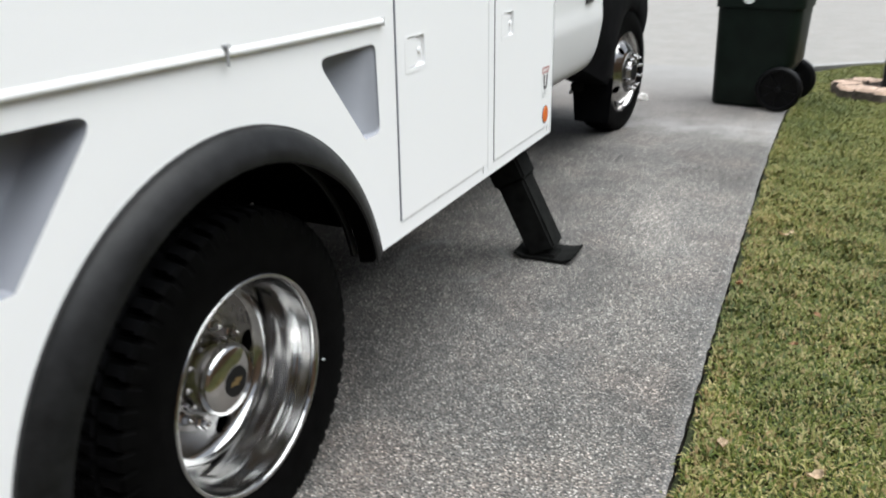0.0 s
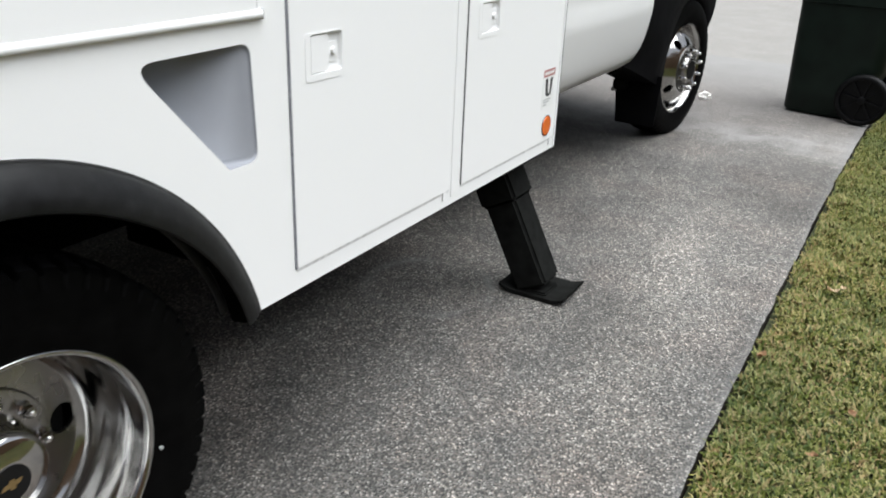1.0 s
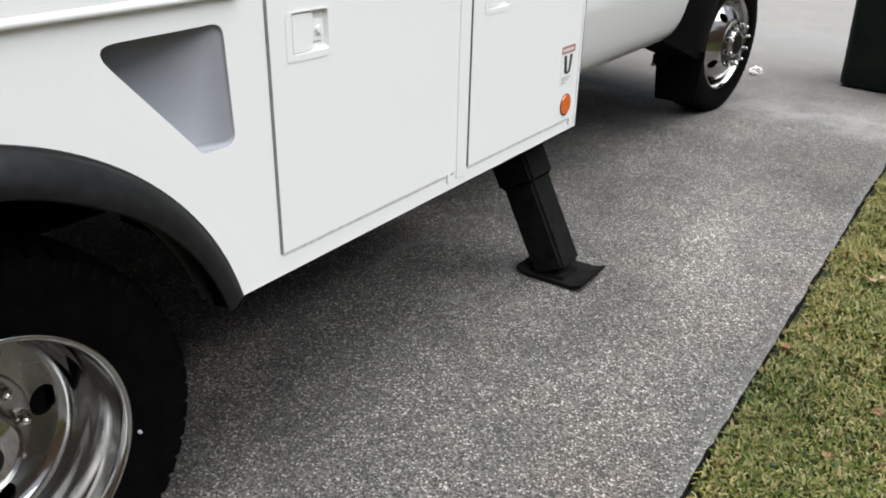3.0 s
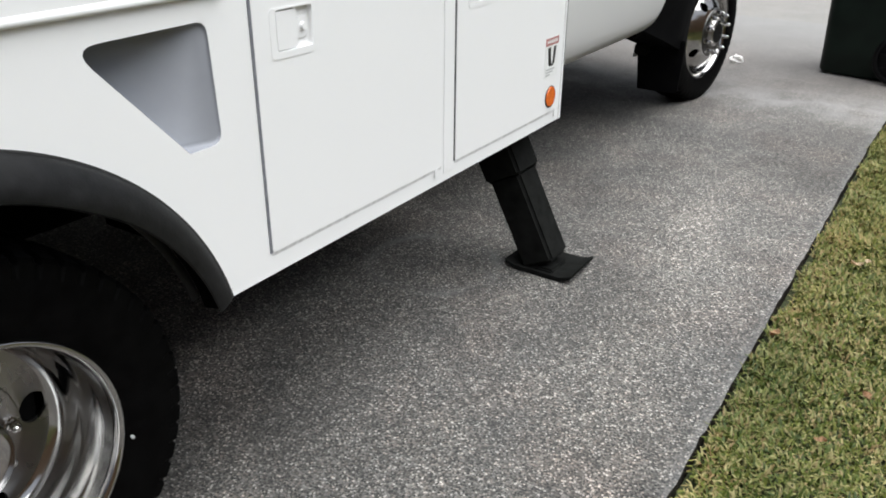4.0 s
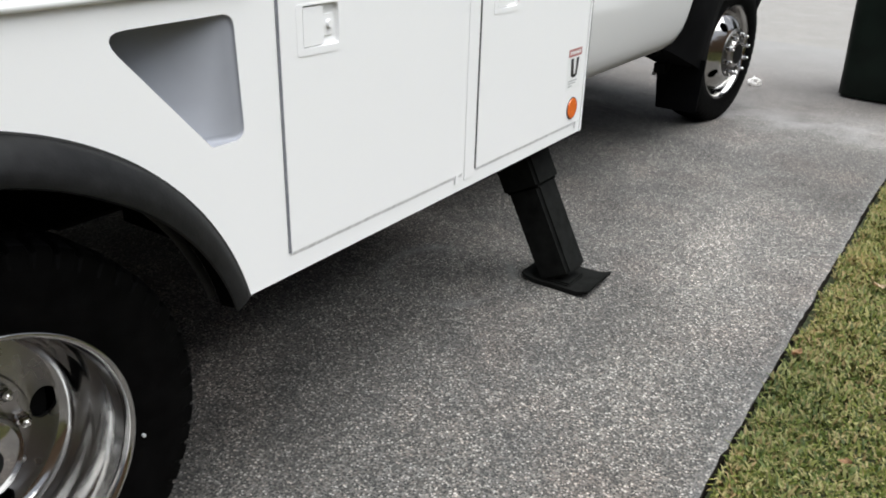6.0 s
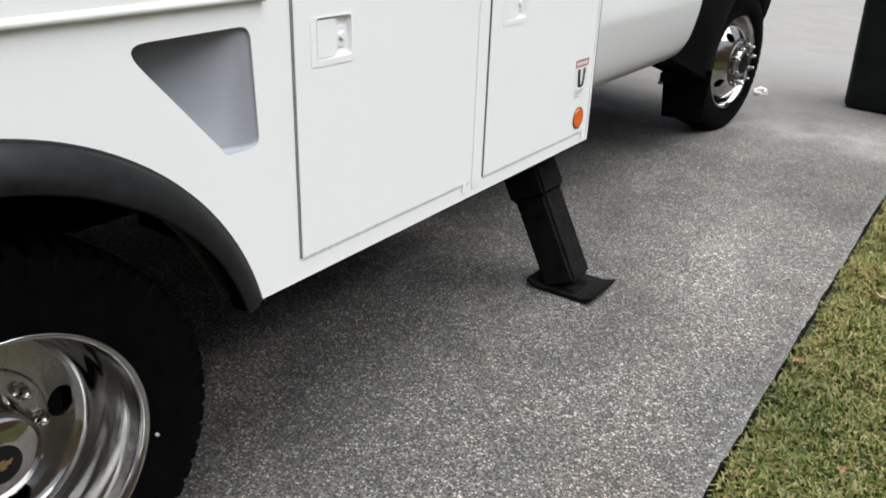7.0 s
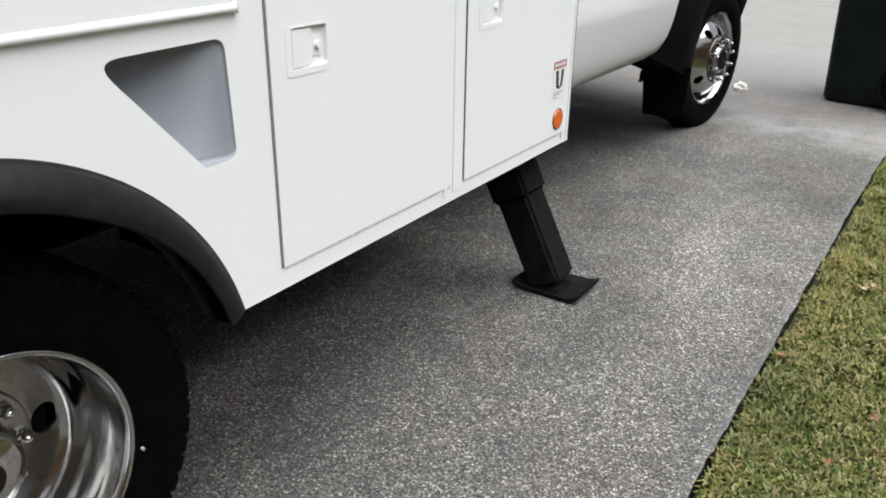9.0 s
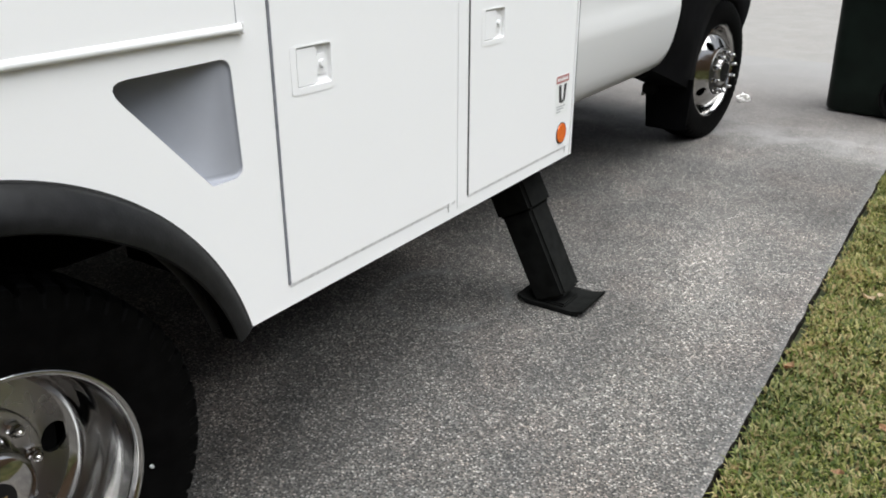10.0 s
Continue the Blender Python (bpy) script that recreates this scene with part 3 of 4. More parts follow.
def make_doors():
    for y0, y1, z0, seal, wide in ((0.1115, 0.753, 0.570, GREY_SEAM, 0.006), (0.825, 1.473, 0.567, BLACK_SEAM, 0.007)):
        ly, lz = LATCHES[0] if y0 < 0.5 else LATCHES[1]
        hole = rect(ly + 0.017, ly + LATCH_W - 0.004, lz + 0.014, lz + LATCH_H - 0.004, 0.006)
        d = part("compartment_door", bevel(plate([rect(y0, y1, z0, 1.78, 0.006), hole[::-1]], 0.0005, 0.0035), 0.0008, 2, 50), WHITE, truck, "flat white compartment door, closed", 20)
        part("gap_shade_strip", box(0.0, 0.0022, y0 - wide, y0 + 0.001, z0 - 0.001, 1.78), seal, d, "dark strip that paints the shadow in the door gap")
        wedge = [(0.0, z0 - 0.010), (0.0031, z0 - 0.0005), (0.0031, z0 + 0.001), (0.0, z0 + 0.001)]
        part("gap_shade_strip", loft([[(x, y, z) for x, z in wedge] for y in (y0, y1 + 0.003)]), PALE_SEAM, d)
        part("gap_shade_strip", box(0.0, 0.0008, y1 - 0.001, y1 + 0.003, z0, 1.78), PALE_SEAM, d)
        part("catch", box(0.0008, 0.0046, y1 - 0.031, y1 - 0.017, z0 - 0.024, z0 + 0.002, 0.001), WHITE, d)
        handle(ly, lz, d)
    part("door_pillar", box(0.0, 0.0022, 0.768, 0.818, 0.545, 1.78, 0.001), WHITE, truck)
    up = part("wheel_compartment_door", bevel(plate([rect(-1.72, 0.023, 1.116, 1.6, 0.006)], 0.0005, 0.007), 0.002, 2, 50), WHITE, truck, "long white compartment door above the wheel")
    prof = [(0.0, 1.1015), (0.0060, 1.1016), (0.0100, 1.1035), (0.0115, 1.107), (0.0112, 1.1115), (0.0095, 1.1150), (0.0078, 1.1175), (0.0, 1.1175)]
    rings = [[(x, y, z + up_) for x, z in prof] for y, up_ in ((-1.74, 0.002), (-0.42, 0.0), (0.034, 0.003))]
    part("drip_rail", loft(rings), WHITE, up, "rounded white drip rail", 60)
    part("gap_shade_strip", box(0.0, 0.0025, 0.0235, 0.0285, 1.119, 1.6), GREY_SEAM, up, "grey strip that paints the shadow in the door gap")
    part("rail_end", box(0.0, 0.013, 0.0345, 0.0385, 1.1020, 1.1225, 0.001), WHITE, up)
    clip = box(0.0118, 0.0145, -0.573, -0.565, 1.086, 1.125, 0.001)
    box(0.0075, 0.018, -0.576, -0.562, 1.119, 1.126, 0.001, bm=clip)
    part("rail_clip", clip, plain("grey_clip", (0.3, 0.305, 0.31), 0.5), up, "small grey clip hooked on the rail")


def make_decals():
    d = part("warning_sticker", box(0.0037, 0.0043, 1.350, 1.442, 0.686, 0.814), DECAL, truck, "small white warning sticker with a red heading")
    part("red_heading", box(0.0043, 0.0047, 1.3505, 1.4415, 0.789, 0.813), DECAL_RED, d)
    for k in range(5):
        part("heading_bar", box(0.0047, 0.0050, 1.3600 + k * 0.0152, 1.3705 + k * 0.0152, 0.796, 0.806), DECAL, d)
    for y, lean in ((1.3775, 1), (1.4175, -1)):
        pts = [(y - 0.009, 0.783), (y + 0.009, 0.783), (y + 0.009 + 0.006 * lean, 0.742), (y + 0.009 + 0.010 * lean, 0.726), (y - 0.009 + 0.008 * lean, 0.726), (y - 0.008 + 0.004 * lean, 0.742)]
        part("pictogram_mark", plate([pts], 0.0043, 0.0047), DECAL_BLACK, d)
    part("pictogram_foot", box(0.0043, 0.0047, 1.3845, 1.4085, 0.722, 0.731), DECAL_BLACK, d)
    for z, w in ((0.712, 0.06), (0.704, 0.05), (0.695, 0.03)):
        part("text_bar", box(0.0043, 0.0046, 1.3600, 1.3600 + w, z - 0.0022, z + 0.0022), DECAL_GREY, d)
    m = part("marker_light", disc_x(0.0036, 0.0075, 1.404, 0.619, 0.0335, 36, 0.0315), ORANGE, truck, "round orange marker light")
    part("marker_rim", revolve([(0.0036, 0.033), (0.006, 0.0335), (0.006, 0.036), (0.0036, 0.0365)], 1.404, 0.619, 36), plain("dark_rim", (0.05, 0.025, 0.018), 0.5), m)


def make_flare():
    prof = [(-0.002, 0.586), (0.006, 0.586), (0.018, 0.578), (0.030, 0.562), (0.040, 0.544), (0.045, 0.529), (0.045, 0.519), (0.038, 0.515), (0.030, 0.520), (0.016, 0.545), (-0.01, 0.552), (-0.03, 0.57)]
    flare = revolve(prof, ARCH_Y, ARCH_Z, 72, 13.5, 169, closed=True)
    for v in flare.verts:
        # it narrows towards its front end
        a = math.degrees(math.atan2(v.co.z - ARCH_Z, v.co.y - ARCH_Y))
        if a < 58:
            s = (a - 13) / 45
            v.co.x *= 0.30 + 0.70 * s if v.co.x > 0 else 1.0
            r = math.hypot(v.co.y - ARCH_Y, v.co.z - ARCH_Z)
            grow = (0.586 - (0.586 - r) * (0.62 + 0.38 * s)) / r
            v.co.y, v.co.z = ARCH_Y + (v.co.y - ARCH_Y) * grow, ARCH_Z + (v.co.z - ARCH_Z) * grow
    part("fender_flare", flare, FLARE, truck, "black plastic fender flare round the wheel arch")
    part("flare_gasket", revolve([(0.0, 0.584), (0.0, 0.5895), (0.004, 0.5895), (0.004, 0.584)], ARCH_Y, ARCH_Z, 72, 13.6, 169, closed=True), BLACK_SEAM, truck, "black gasket behind the flare")
    lip = revolve([(-0.052, 0.531), (-0.050, 0.534), (-0.050, 0.550), (-0.058, 0.553), (-0.062, 0.534)], ARCH_Y, ARCH_Z, 40, 15, 82, closed=True)
    part("arch_lip", lip, FLARE, truck, "thin black inner lip of the wheel arch")
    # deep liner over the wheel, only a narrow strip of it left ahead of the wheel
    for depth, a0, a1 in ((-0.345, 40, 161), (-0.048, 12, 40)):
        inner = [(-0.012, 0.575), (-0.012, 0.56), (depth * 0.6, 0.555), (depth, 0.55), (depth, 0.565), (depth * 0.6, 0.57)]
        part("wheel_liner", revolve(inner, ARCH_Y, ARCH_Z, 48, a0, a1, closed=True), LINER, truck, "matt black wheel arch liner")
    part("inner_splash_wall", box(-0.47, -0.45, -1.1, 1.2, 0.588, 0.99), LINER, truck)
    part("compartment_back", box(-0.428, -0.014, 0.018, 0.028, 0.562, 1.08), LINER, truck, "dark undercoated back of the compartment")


def tyre_mesh(x_out, x_in, cy, cz, R, rim_r, lugs=58):
    """A truck tyre between the planes x_out (its outer face) and x_in, with shoulder lugs and grooves."""
    d = x_in - x_out
    f = lambda s: x_out + d * s
    prof = [(f(0.10), rim_r - 0.004), (f(0.03), rim_r + 0.012), (f(0.0), rim_r + 0.045), (f(-0.01), rim_r + 0.075), (f(0.005), R - 0.040), (f(0.035), R - 0.014), (f(0.07), R - 0.006),
            (f(0.12), R - 0.005), (f(0.27), R - 0.002), (f(0.28), R - 0.012), (f(0.32), R - 0.012), (f(0.33), R), (f(0.48), R), (f(0.49), R - 0.012), (f(0.51), R - 0.012), (f(0.52), R), (f(0.67), R),
            (f(0.68), R - 0.012), (f(0.72), R - 0.012), (f(0.73), R - 0.002), (f(0.9), R - 0.010), (f(0.97), R - 0.03), (f(1.0), R - 0.08), (f(0.9), rim_r)]
    steps = lugs * 8
    bm = revolve(prof, cy, cz, steps)
    bm.verts.ensure_lookup_table()
    n = len(prof)
    # tread blocks: notches cut the shoulder, turned half a block on between the ribs, so that the grooves run in a zigzag
    for k in range(steps):
        for i, drop, turn_ in ((5, 0.005, 0), (6, 0.010, 0), (7, 0.012, 0), (8, 0.013, 1), (11, 0.010, 3), (12, 0.010, 5), (15, 0.010, 5), (16, 0.010, 3), (19, 0.013, 7), (20, 0.012, 0), (21, 0.006, 0)):
            groove = (k + turn_) % 8 in (3, 4)
            v = bm.verts[k * n + i]
            a = 2 * math.pi * k / steps
            r = prof[i][1] - (drop if groove else 0.0)
            v.co.y, v.co.z = cy + r * math.cos(a), cz + r * math.sin(a)
            if i in (5, 6) and groove:
                v.co.x += d * 0.012
    for f in bm.faces:
        if min(math.hypot(v.co.y - cy, v.co.z - cz) for v in f.verts) > R - 0.0125:
            f.material_index = 1
    for v in bm.verts:
        v.co.z = max(v.co.z, 0.001)
    return bm


def make_rear_wheel():
    w = thing("rear_wheel", "", "", (-0.16, AXLE_Y, AXLE_Z))
    w.parent = truck
    w.matrix_parent_inverse = truck.matrix_world.inverted()
    bpy.context.view_layer.update()
    w["label"] = "black truck tyre on a polished deep-dish wheel"
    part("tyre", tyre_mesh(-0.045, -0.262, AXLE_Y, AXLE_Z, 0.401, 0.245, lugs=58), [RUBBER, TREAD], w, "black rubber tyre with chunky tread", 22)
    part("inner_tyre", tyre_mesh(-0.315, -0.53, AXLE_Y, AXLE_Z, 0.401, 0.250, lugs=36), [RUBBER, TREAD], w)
    rim = [(-0.068, 0.2545), (-0.056, 0.2562), (-0.050, 0.2553), (-0.0475, 0.2520), (-0.0485, 0.2475), (-0.054, 0.2440), (-0.066, 0.2420), (-0.088, 0.2402), (-0.100, 0.2370),
           (-0.108, 0.2330), (-0.135, 0.2298), (-0.150, 0.2268), (-0.160, 0.2227), (-0.178, 0.2206), (-0.192, 0.2165), (-0.203, 0.2067), (-0.209, 0.1952)]
    part("rim", revolve(rim, AXLE_Y, AXLE_Z, 96), BARREL, w, "polished aluminium rim with a deep barrel", 50)
    holes = [arc(AXLE_Y + 0.168 * math.cos(radians(-0.5 - 72 * k)), AXLE_Z + 0.168 * math.sin(radians(-0.5 - 72 * k)), 0.031, 0, 345, 23) for k in range(4)]
    # the disc: a shallow cone pierced by hand holes
    disc = plate([arc(AXLE_Y, AXLE_Z, 0.205, 0, 356.25, 95)] + [h[::-1] for h in holes], -0.216, -0.207)
    for v in disc.verts:
        r = math.hypot(v.co.y - AXLE_Y, v.co.z - AXLE_Z)
        v.co.x += 0.012 * max(0.0, (0.185 - r) / 0.06) if r > 0.125 else 0.012
    part("wheel_disc", disc, SATIN, w, "satin aluminium disc with round hand holes", 30)
    part("hub_plate", revolve([(-0.204, 0.141), (-0.199, 0.140), (-0.195, 0.137), (-0.194, 0.128), (-0.194, 0.07)], AXLE_Y, AXLE_Z, 72), SATIN, w, "", 40)
    hub = part("hub_cap", revolve([(-0.196, 0.096), (-0.190, 0.0945), (-0.138, 0.0865), (-0.126, 0.0845), (-0.119, 0.0800), (-0.1145, 0.0720), (-0.1095, 0.0560), (-0.1065, 0.0410), (-0.106, 0.0370), (-0.106, 0.0005)], AXLE_Y, AXLE_Z, 72), CHROME, w, "polished domed hub cap", 60)
    part("badge_field", disc_x(-0.106, -0.1042, AXLE_Y, AXLE_Z, 0.036, 40), GLOSS_BLACK, hub, "black round badge")
    em = plate([[(AXLE_Y - 0.021, AXLE_Z - 0.0055), (AXLE_Y + 0.014, AXLE_Z - 0.004), (AXLE_Y + 0.020, AXLE_Z + 0.005), (AXLE_Y - 0.014, AXLE_Z + 0.0035)]], -0.1042, -0.1032)
    join(em, plate([rect(AXLE_Y - 0.004, AXLE_Y + 0.006, AXLE_Z - 0.010, AXLE_Z + 0.009)], -0.1041, -0.1030))
    part("badge_mark", em, GOLD, hub, "plain gold badge shape")
    for k in range(10):
        a = radians(35 + 36 * k)
        cy, cz = AXLE_Y + 0.1145 * math.cos(a), AXLE_Z + 0.1145 * math.sin(a)
        nut = revolve([(-0.195, 0.0165), (-0.187, 0.0160), (-0.184, 0.0130), (-0.172, 0.0120), (-0.168, 0.0090), (-0.1665, 0.0005)], cy, cz, 6)
        join(nut, revolve([(-0.170, 0.0075), (-0.164, 0.007), (-0.1615, 0.0045), (-0.161, 0.0004)], cy, cz, 12))
        part("lug_nut", nut, CHROME, w)
    part("brake_drum", disc_x(-0.42, -0.235, AXLE_Y, AXLE_Z, 0.19, 40), UNDER, w)
    part("sidewall_fleck", disc_x(-0.046, -0.040, AXLE_Y + 0.260, AXLE_Z - 0.063, 0.0034, 10), DECAL_GREY, w, "small white fleck on the sidewall")
    part("axle", disc_x(-1.9, -0.42, AXLE_Y, AXLE_Z, 0.055, 16), UNDER, truck)


def make_front_wheel():
    cy, cz = FRONT_Y, FRONT_Z
    w = thing("front_wheel", "", "", (-0.28, cy, cz))
    w.parent = truck
    w.matrix_parent_inverse = truck.matrix_world.inverted()
    bpy.context.view_layer.update()
    w["label"] = "black truck tyre on a chrome wheel with protruding lug nuts"
    part("tyre", tyre_mesh(-0.158, -0.378, cy, cz, 0.416, 0.262), [RUBBER, RUBBER], w, "black rubber tyre")
    rim = [(-0.1600, 0.2687), (-0.1620, 0.2736), (-0.1700, 0.2725), (-0.1660, 0.2671), (-0.1740, 0.2585), (-0.1880, 0.2535), (-0.2020, 0.2495), (-0.2120, 0.2440), (-0.2180, 0.2380)]
    part("rim", revolve(rim, cy, cz, 80), ALLOY, w, "polished rim lip", 50)
    # a steep convex disc, pierced by four hand holes, that carries the lug ring well out from the rim
    holes = [arc(cy + 0.185 * math.cos(radians(124 - 90 * k)), cz + 0.185 * math.sin(radians(124 - 90 * k)), 0.026, 0, 345, 23) for k in range(4)]
    disc = plate([arc(cy, cz, 0.242, 0, 355, 71)] + [h[::-1] for h in holes] + [arc(cy, cz, 0.138, 0, 355, 71)[::-1]], -0.220, -0.212)
    bmesh.ops.subdivide_edges(disc, edges=[e for e in disc.edges if e.calc_length() > 0.025], cuts=2)
    for v in disc.verts:
        r = math.hypot(v.co.y - cy, v.co.z - cz)
        s = min(1.0, max(0.0, (0.242 - r) / 0.104))
        v.co.x += 0.080 * (1 - (1 - s) ** 1.35)
    part("wheel_disc", disc, ALLOY, w, "bright convex wheel disc", 50)
    dome = revolve([(-0.155, 0.142), (-0.134, 0.140), (-0.127, 0.136), (-0.125, 0.125), (-0.124, 0.09), (-0.124, 0.05)], cy, cz, 60)
    part("hub_plate", dome, DARK_METAL, w, "dark metal plate between the lug nuts", 40)
    part("hub_cap", revolve([(-0.126, 0.082), (-0.108, 0.078), (-0.101, 0.070), (-0.099, 0.0005)], cy, cz, 40), SATIN, w, "chrome hub cap", 40)
    # black disc that darkens the middle of the hub cap
    part("hub_dark_disc", disc_x(-0.0995, -0.0970, cy, cz, 0.058, 24), GLOSS_BLACK, w)
    for k in range(10):
        a = radians(18 + 36 * k)
        y, z = cy + 0.115 * math.cos(a), cz + 0.115 * math.sin(a)
        nut = revolve([(-0.126, 0.018), (-0.118, 0.018), (-0.116, 0.0145), (-0.096, 0.0135), (-0.091, 0.010), (-0.089, 0.0005)], y, z, 6)
        join(nut, revolve([(-0.092, 0.009), (-0.082, 0.0095), (-0.077, 0.007), (-0.075, 0.0004)], y, z, 10))
        part("lug_nut", nut, CHROME, w)
    part("brake_drum", disc_x(-0.42, -0.275, cy, cz, 0.185, 32), UNDER, w)
    # steered a little to the right
    w.rotation_euler.z = radians(-8)
    w.location = (-0.334, cy + 0.10, cz)


def make_far_wheels():
    for cy in (AXLE_Y, FRONT_Y):
        part("far_side_tyre", tyre_mesh(-2.2, -1.98, cy, 0.395, 0.401, 0.250, lugs=24), [RUBBER, TREAD], truck)
        part("far_side_disc", disc_x(-2.14, -2.05, cy, 0.395, 0.252, 32), ALLOY, truck)


ARCH_BACK = [(2.0, 0.556), (2.6, 0.556), (2.85, 0.558), (2.97, 0.563), (3.06, 0.585), (3.10, 0.63), (3.124, 0.70), (3.142, 0.80), (3.158, 0.92), (3.24, 1.02), (3.55, 1.08), (3.9, 1.10), (4.3, 1.07), (4.44, 0.98), (4.5, 0.85), (4.58, 0.6), (4.6, 0.56), (5.3, 0.56)]


def cab_side(z):
    """How far the cab's flank lies out at a height: a rounded sill, a crease, then nearly upright."""
    zs = [0.555, 0.57, 0.60, 0.64, 0.70, 0.76, 0.82, 0.862, 0.885, 0.91, 1.0, 1.3, 2.1]
    xs = [-0.272, -0.254, -0.238, -0.225, -0.212, -0.204, -0.198, -0.195, -0.200, -0.208, -0.213, -0.217, -0.30]
    return float(np.interp(z, zs, xs))


def make_cab():
    ys = [1.60, 1.64, 1.7, 1.9, 2.2, 2.5, 2.7, 2.8, 2.88, 2.92, 2.97, 3.02, 3.06, 3.085, 3.105, 3.12, 3.132, 3.142, 3.158, 3.2, 3.24, 3.4, 3.5, 3.7, 3.9, 4.1, 4.3, 4.4, 4.48, 4.52, 4.56, 4.58, 4.6, 4.66, 4.72, 4.74]
    rings = []
    for y in ys:
        low = float(np.interp(y, [p[0] for p in ARCH_BACK], [p[1] for p in ARCH_BACK]))
        top = 2.05 if y < 2.9 else (1.45 if y > 3.35 else 2.05 - (y - 2.9) / 0.45 * 0.6)
        inset = 0.03 if y == 1.60 else max(0.0, y - 4.3) ** 1.3 * 0.5
        zs = [low + (0.95 - low) * k / 9 if low < 0.9 else low + 0.02 * k for k in range(10)]
        zs += [zs[-1] + (top - zs[-1]) * k / 6 for k in range(1, 7)]
        ring = [(cab_side(z) - inset, y, z) for z in zs]
        ring += [(-1.1, y, top + 0.04), (-2.0, y, top), (-2.0, y, low), (-1.1, y, low)]
        rings.append(ring)
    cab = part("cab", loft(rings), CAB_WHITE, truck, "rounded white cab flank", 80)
    part("cab_floor", box(-1.95, -0.30, 1.65, 3.0, 0.57, 0.62), UNDER, truck)
    part("cab_bracket", box(-0.42, -0.29, 2.95, 3.10, 0.515, 0.575, 0.015), UNDER, truck)
    # unseen block added to darken the ground under the cab
    part("cab_shade_block", box(-1.55, -0.62, 1.75, 3.55, 0.41, 0.575, 0.05), UNDER, truck, "unseen dark block added below the cab to shade the ground")
    part("step_bracket", box(-0.43, -0.36, 3.34, 3.44, 0.36, 0.42, 0.008), STEEL_BLACK, truck)
    part("badge", bevel(plate([rect(2.78, 2.93, 0.955, 0.985, 0.01)], -0.206, -0.198), 0.002, 1, 50), BLACK_SEAM, cab, "small dark badge")
    part("cab_window", box(-0.25, -0.222, 2.0, 2.75, 1.45, 1.9, 0.004), GLASS_DARK, cab)


def make_front_flare():
    """Black wheel-arch flare on the cab: sweeps from the cab's flank out to a lip round the tyre."""
    inner = ARCH_BACK[3:15]
    rings = []
    lip_angles = [186, 181, 175, 168, 162, 152, 140, 120, 90, 55, 38, 24]
    for (y, z), a in zip(inner, lip_angles):
        ly, lz = FRONT_Y + 0.075 + 0.452 * math.cos(radians(a)), FRONT_Z + 0.452 * math.sin(radians(a))
        p0, p1 = Vector((cab_side(z) + 0.004, y, z)), Vector((-0.196, ly, lz))
        c = (p0 + p1) / 2 + Vector((0.03, 0, 0))
        mid = [p0 * (1 - s) ** 2 + c * 2 * s * (1 - s) + p1 * s * s for s in (0, 0.2, 0.4, 0.6, 0.8, 1.0)]
        back = [p1 + Vector((-0.012, (FRONT_Y - ly) * 0.02, (FRONT_Z - lz) * 0.02)), p1 + Vector((-0.20, 0, 0)), Vector((-0.46, (y + ly) / 2, (z + lz) / 2)), p0 + Vector((-0.22, 0, 0))]
        rings.append([tuple(v) for v in mid + back])
    part("front_flare", loft(rings), FLAP, truck, "black plastic flare over the front wheel", 80)
    liner = [(-0.2, 0.50), (-0.2, 0.48), (-0.6, 0.48), (-0.6, 0.50)]
    part("front_liner", revolve(liner, FRONT_Y + 0.08, FRONT_Z, 40, 10, 172, closed=True), LINER, truck)
    flap = plate([rounded([(-0.415, 0.158), (-0.185, 0.158), (-0.170, 0.45), (-0.440, 0.45)], [0.012, 0.02, 0.0, 0.0])], 3.41, 3.42)
    for v in flap.verts:
        v.co = Vector((v.co.y, v.co.x + 0.02 * (0.45 - v.co.z), v.co.z))
    part("mudflap", flap, FLAP, truck, "black rubber mudflap behind the front wheel")
    part("flap_clip", box(-0.455, -0.435, 3.40, 3.425, 0.335, 0.358, 0.002), DECAL_GREY, truck)


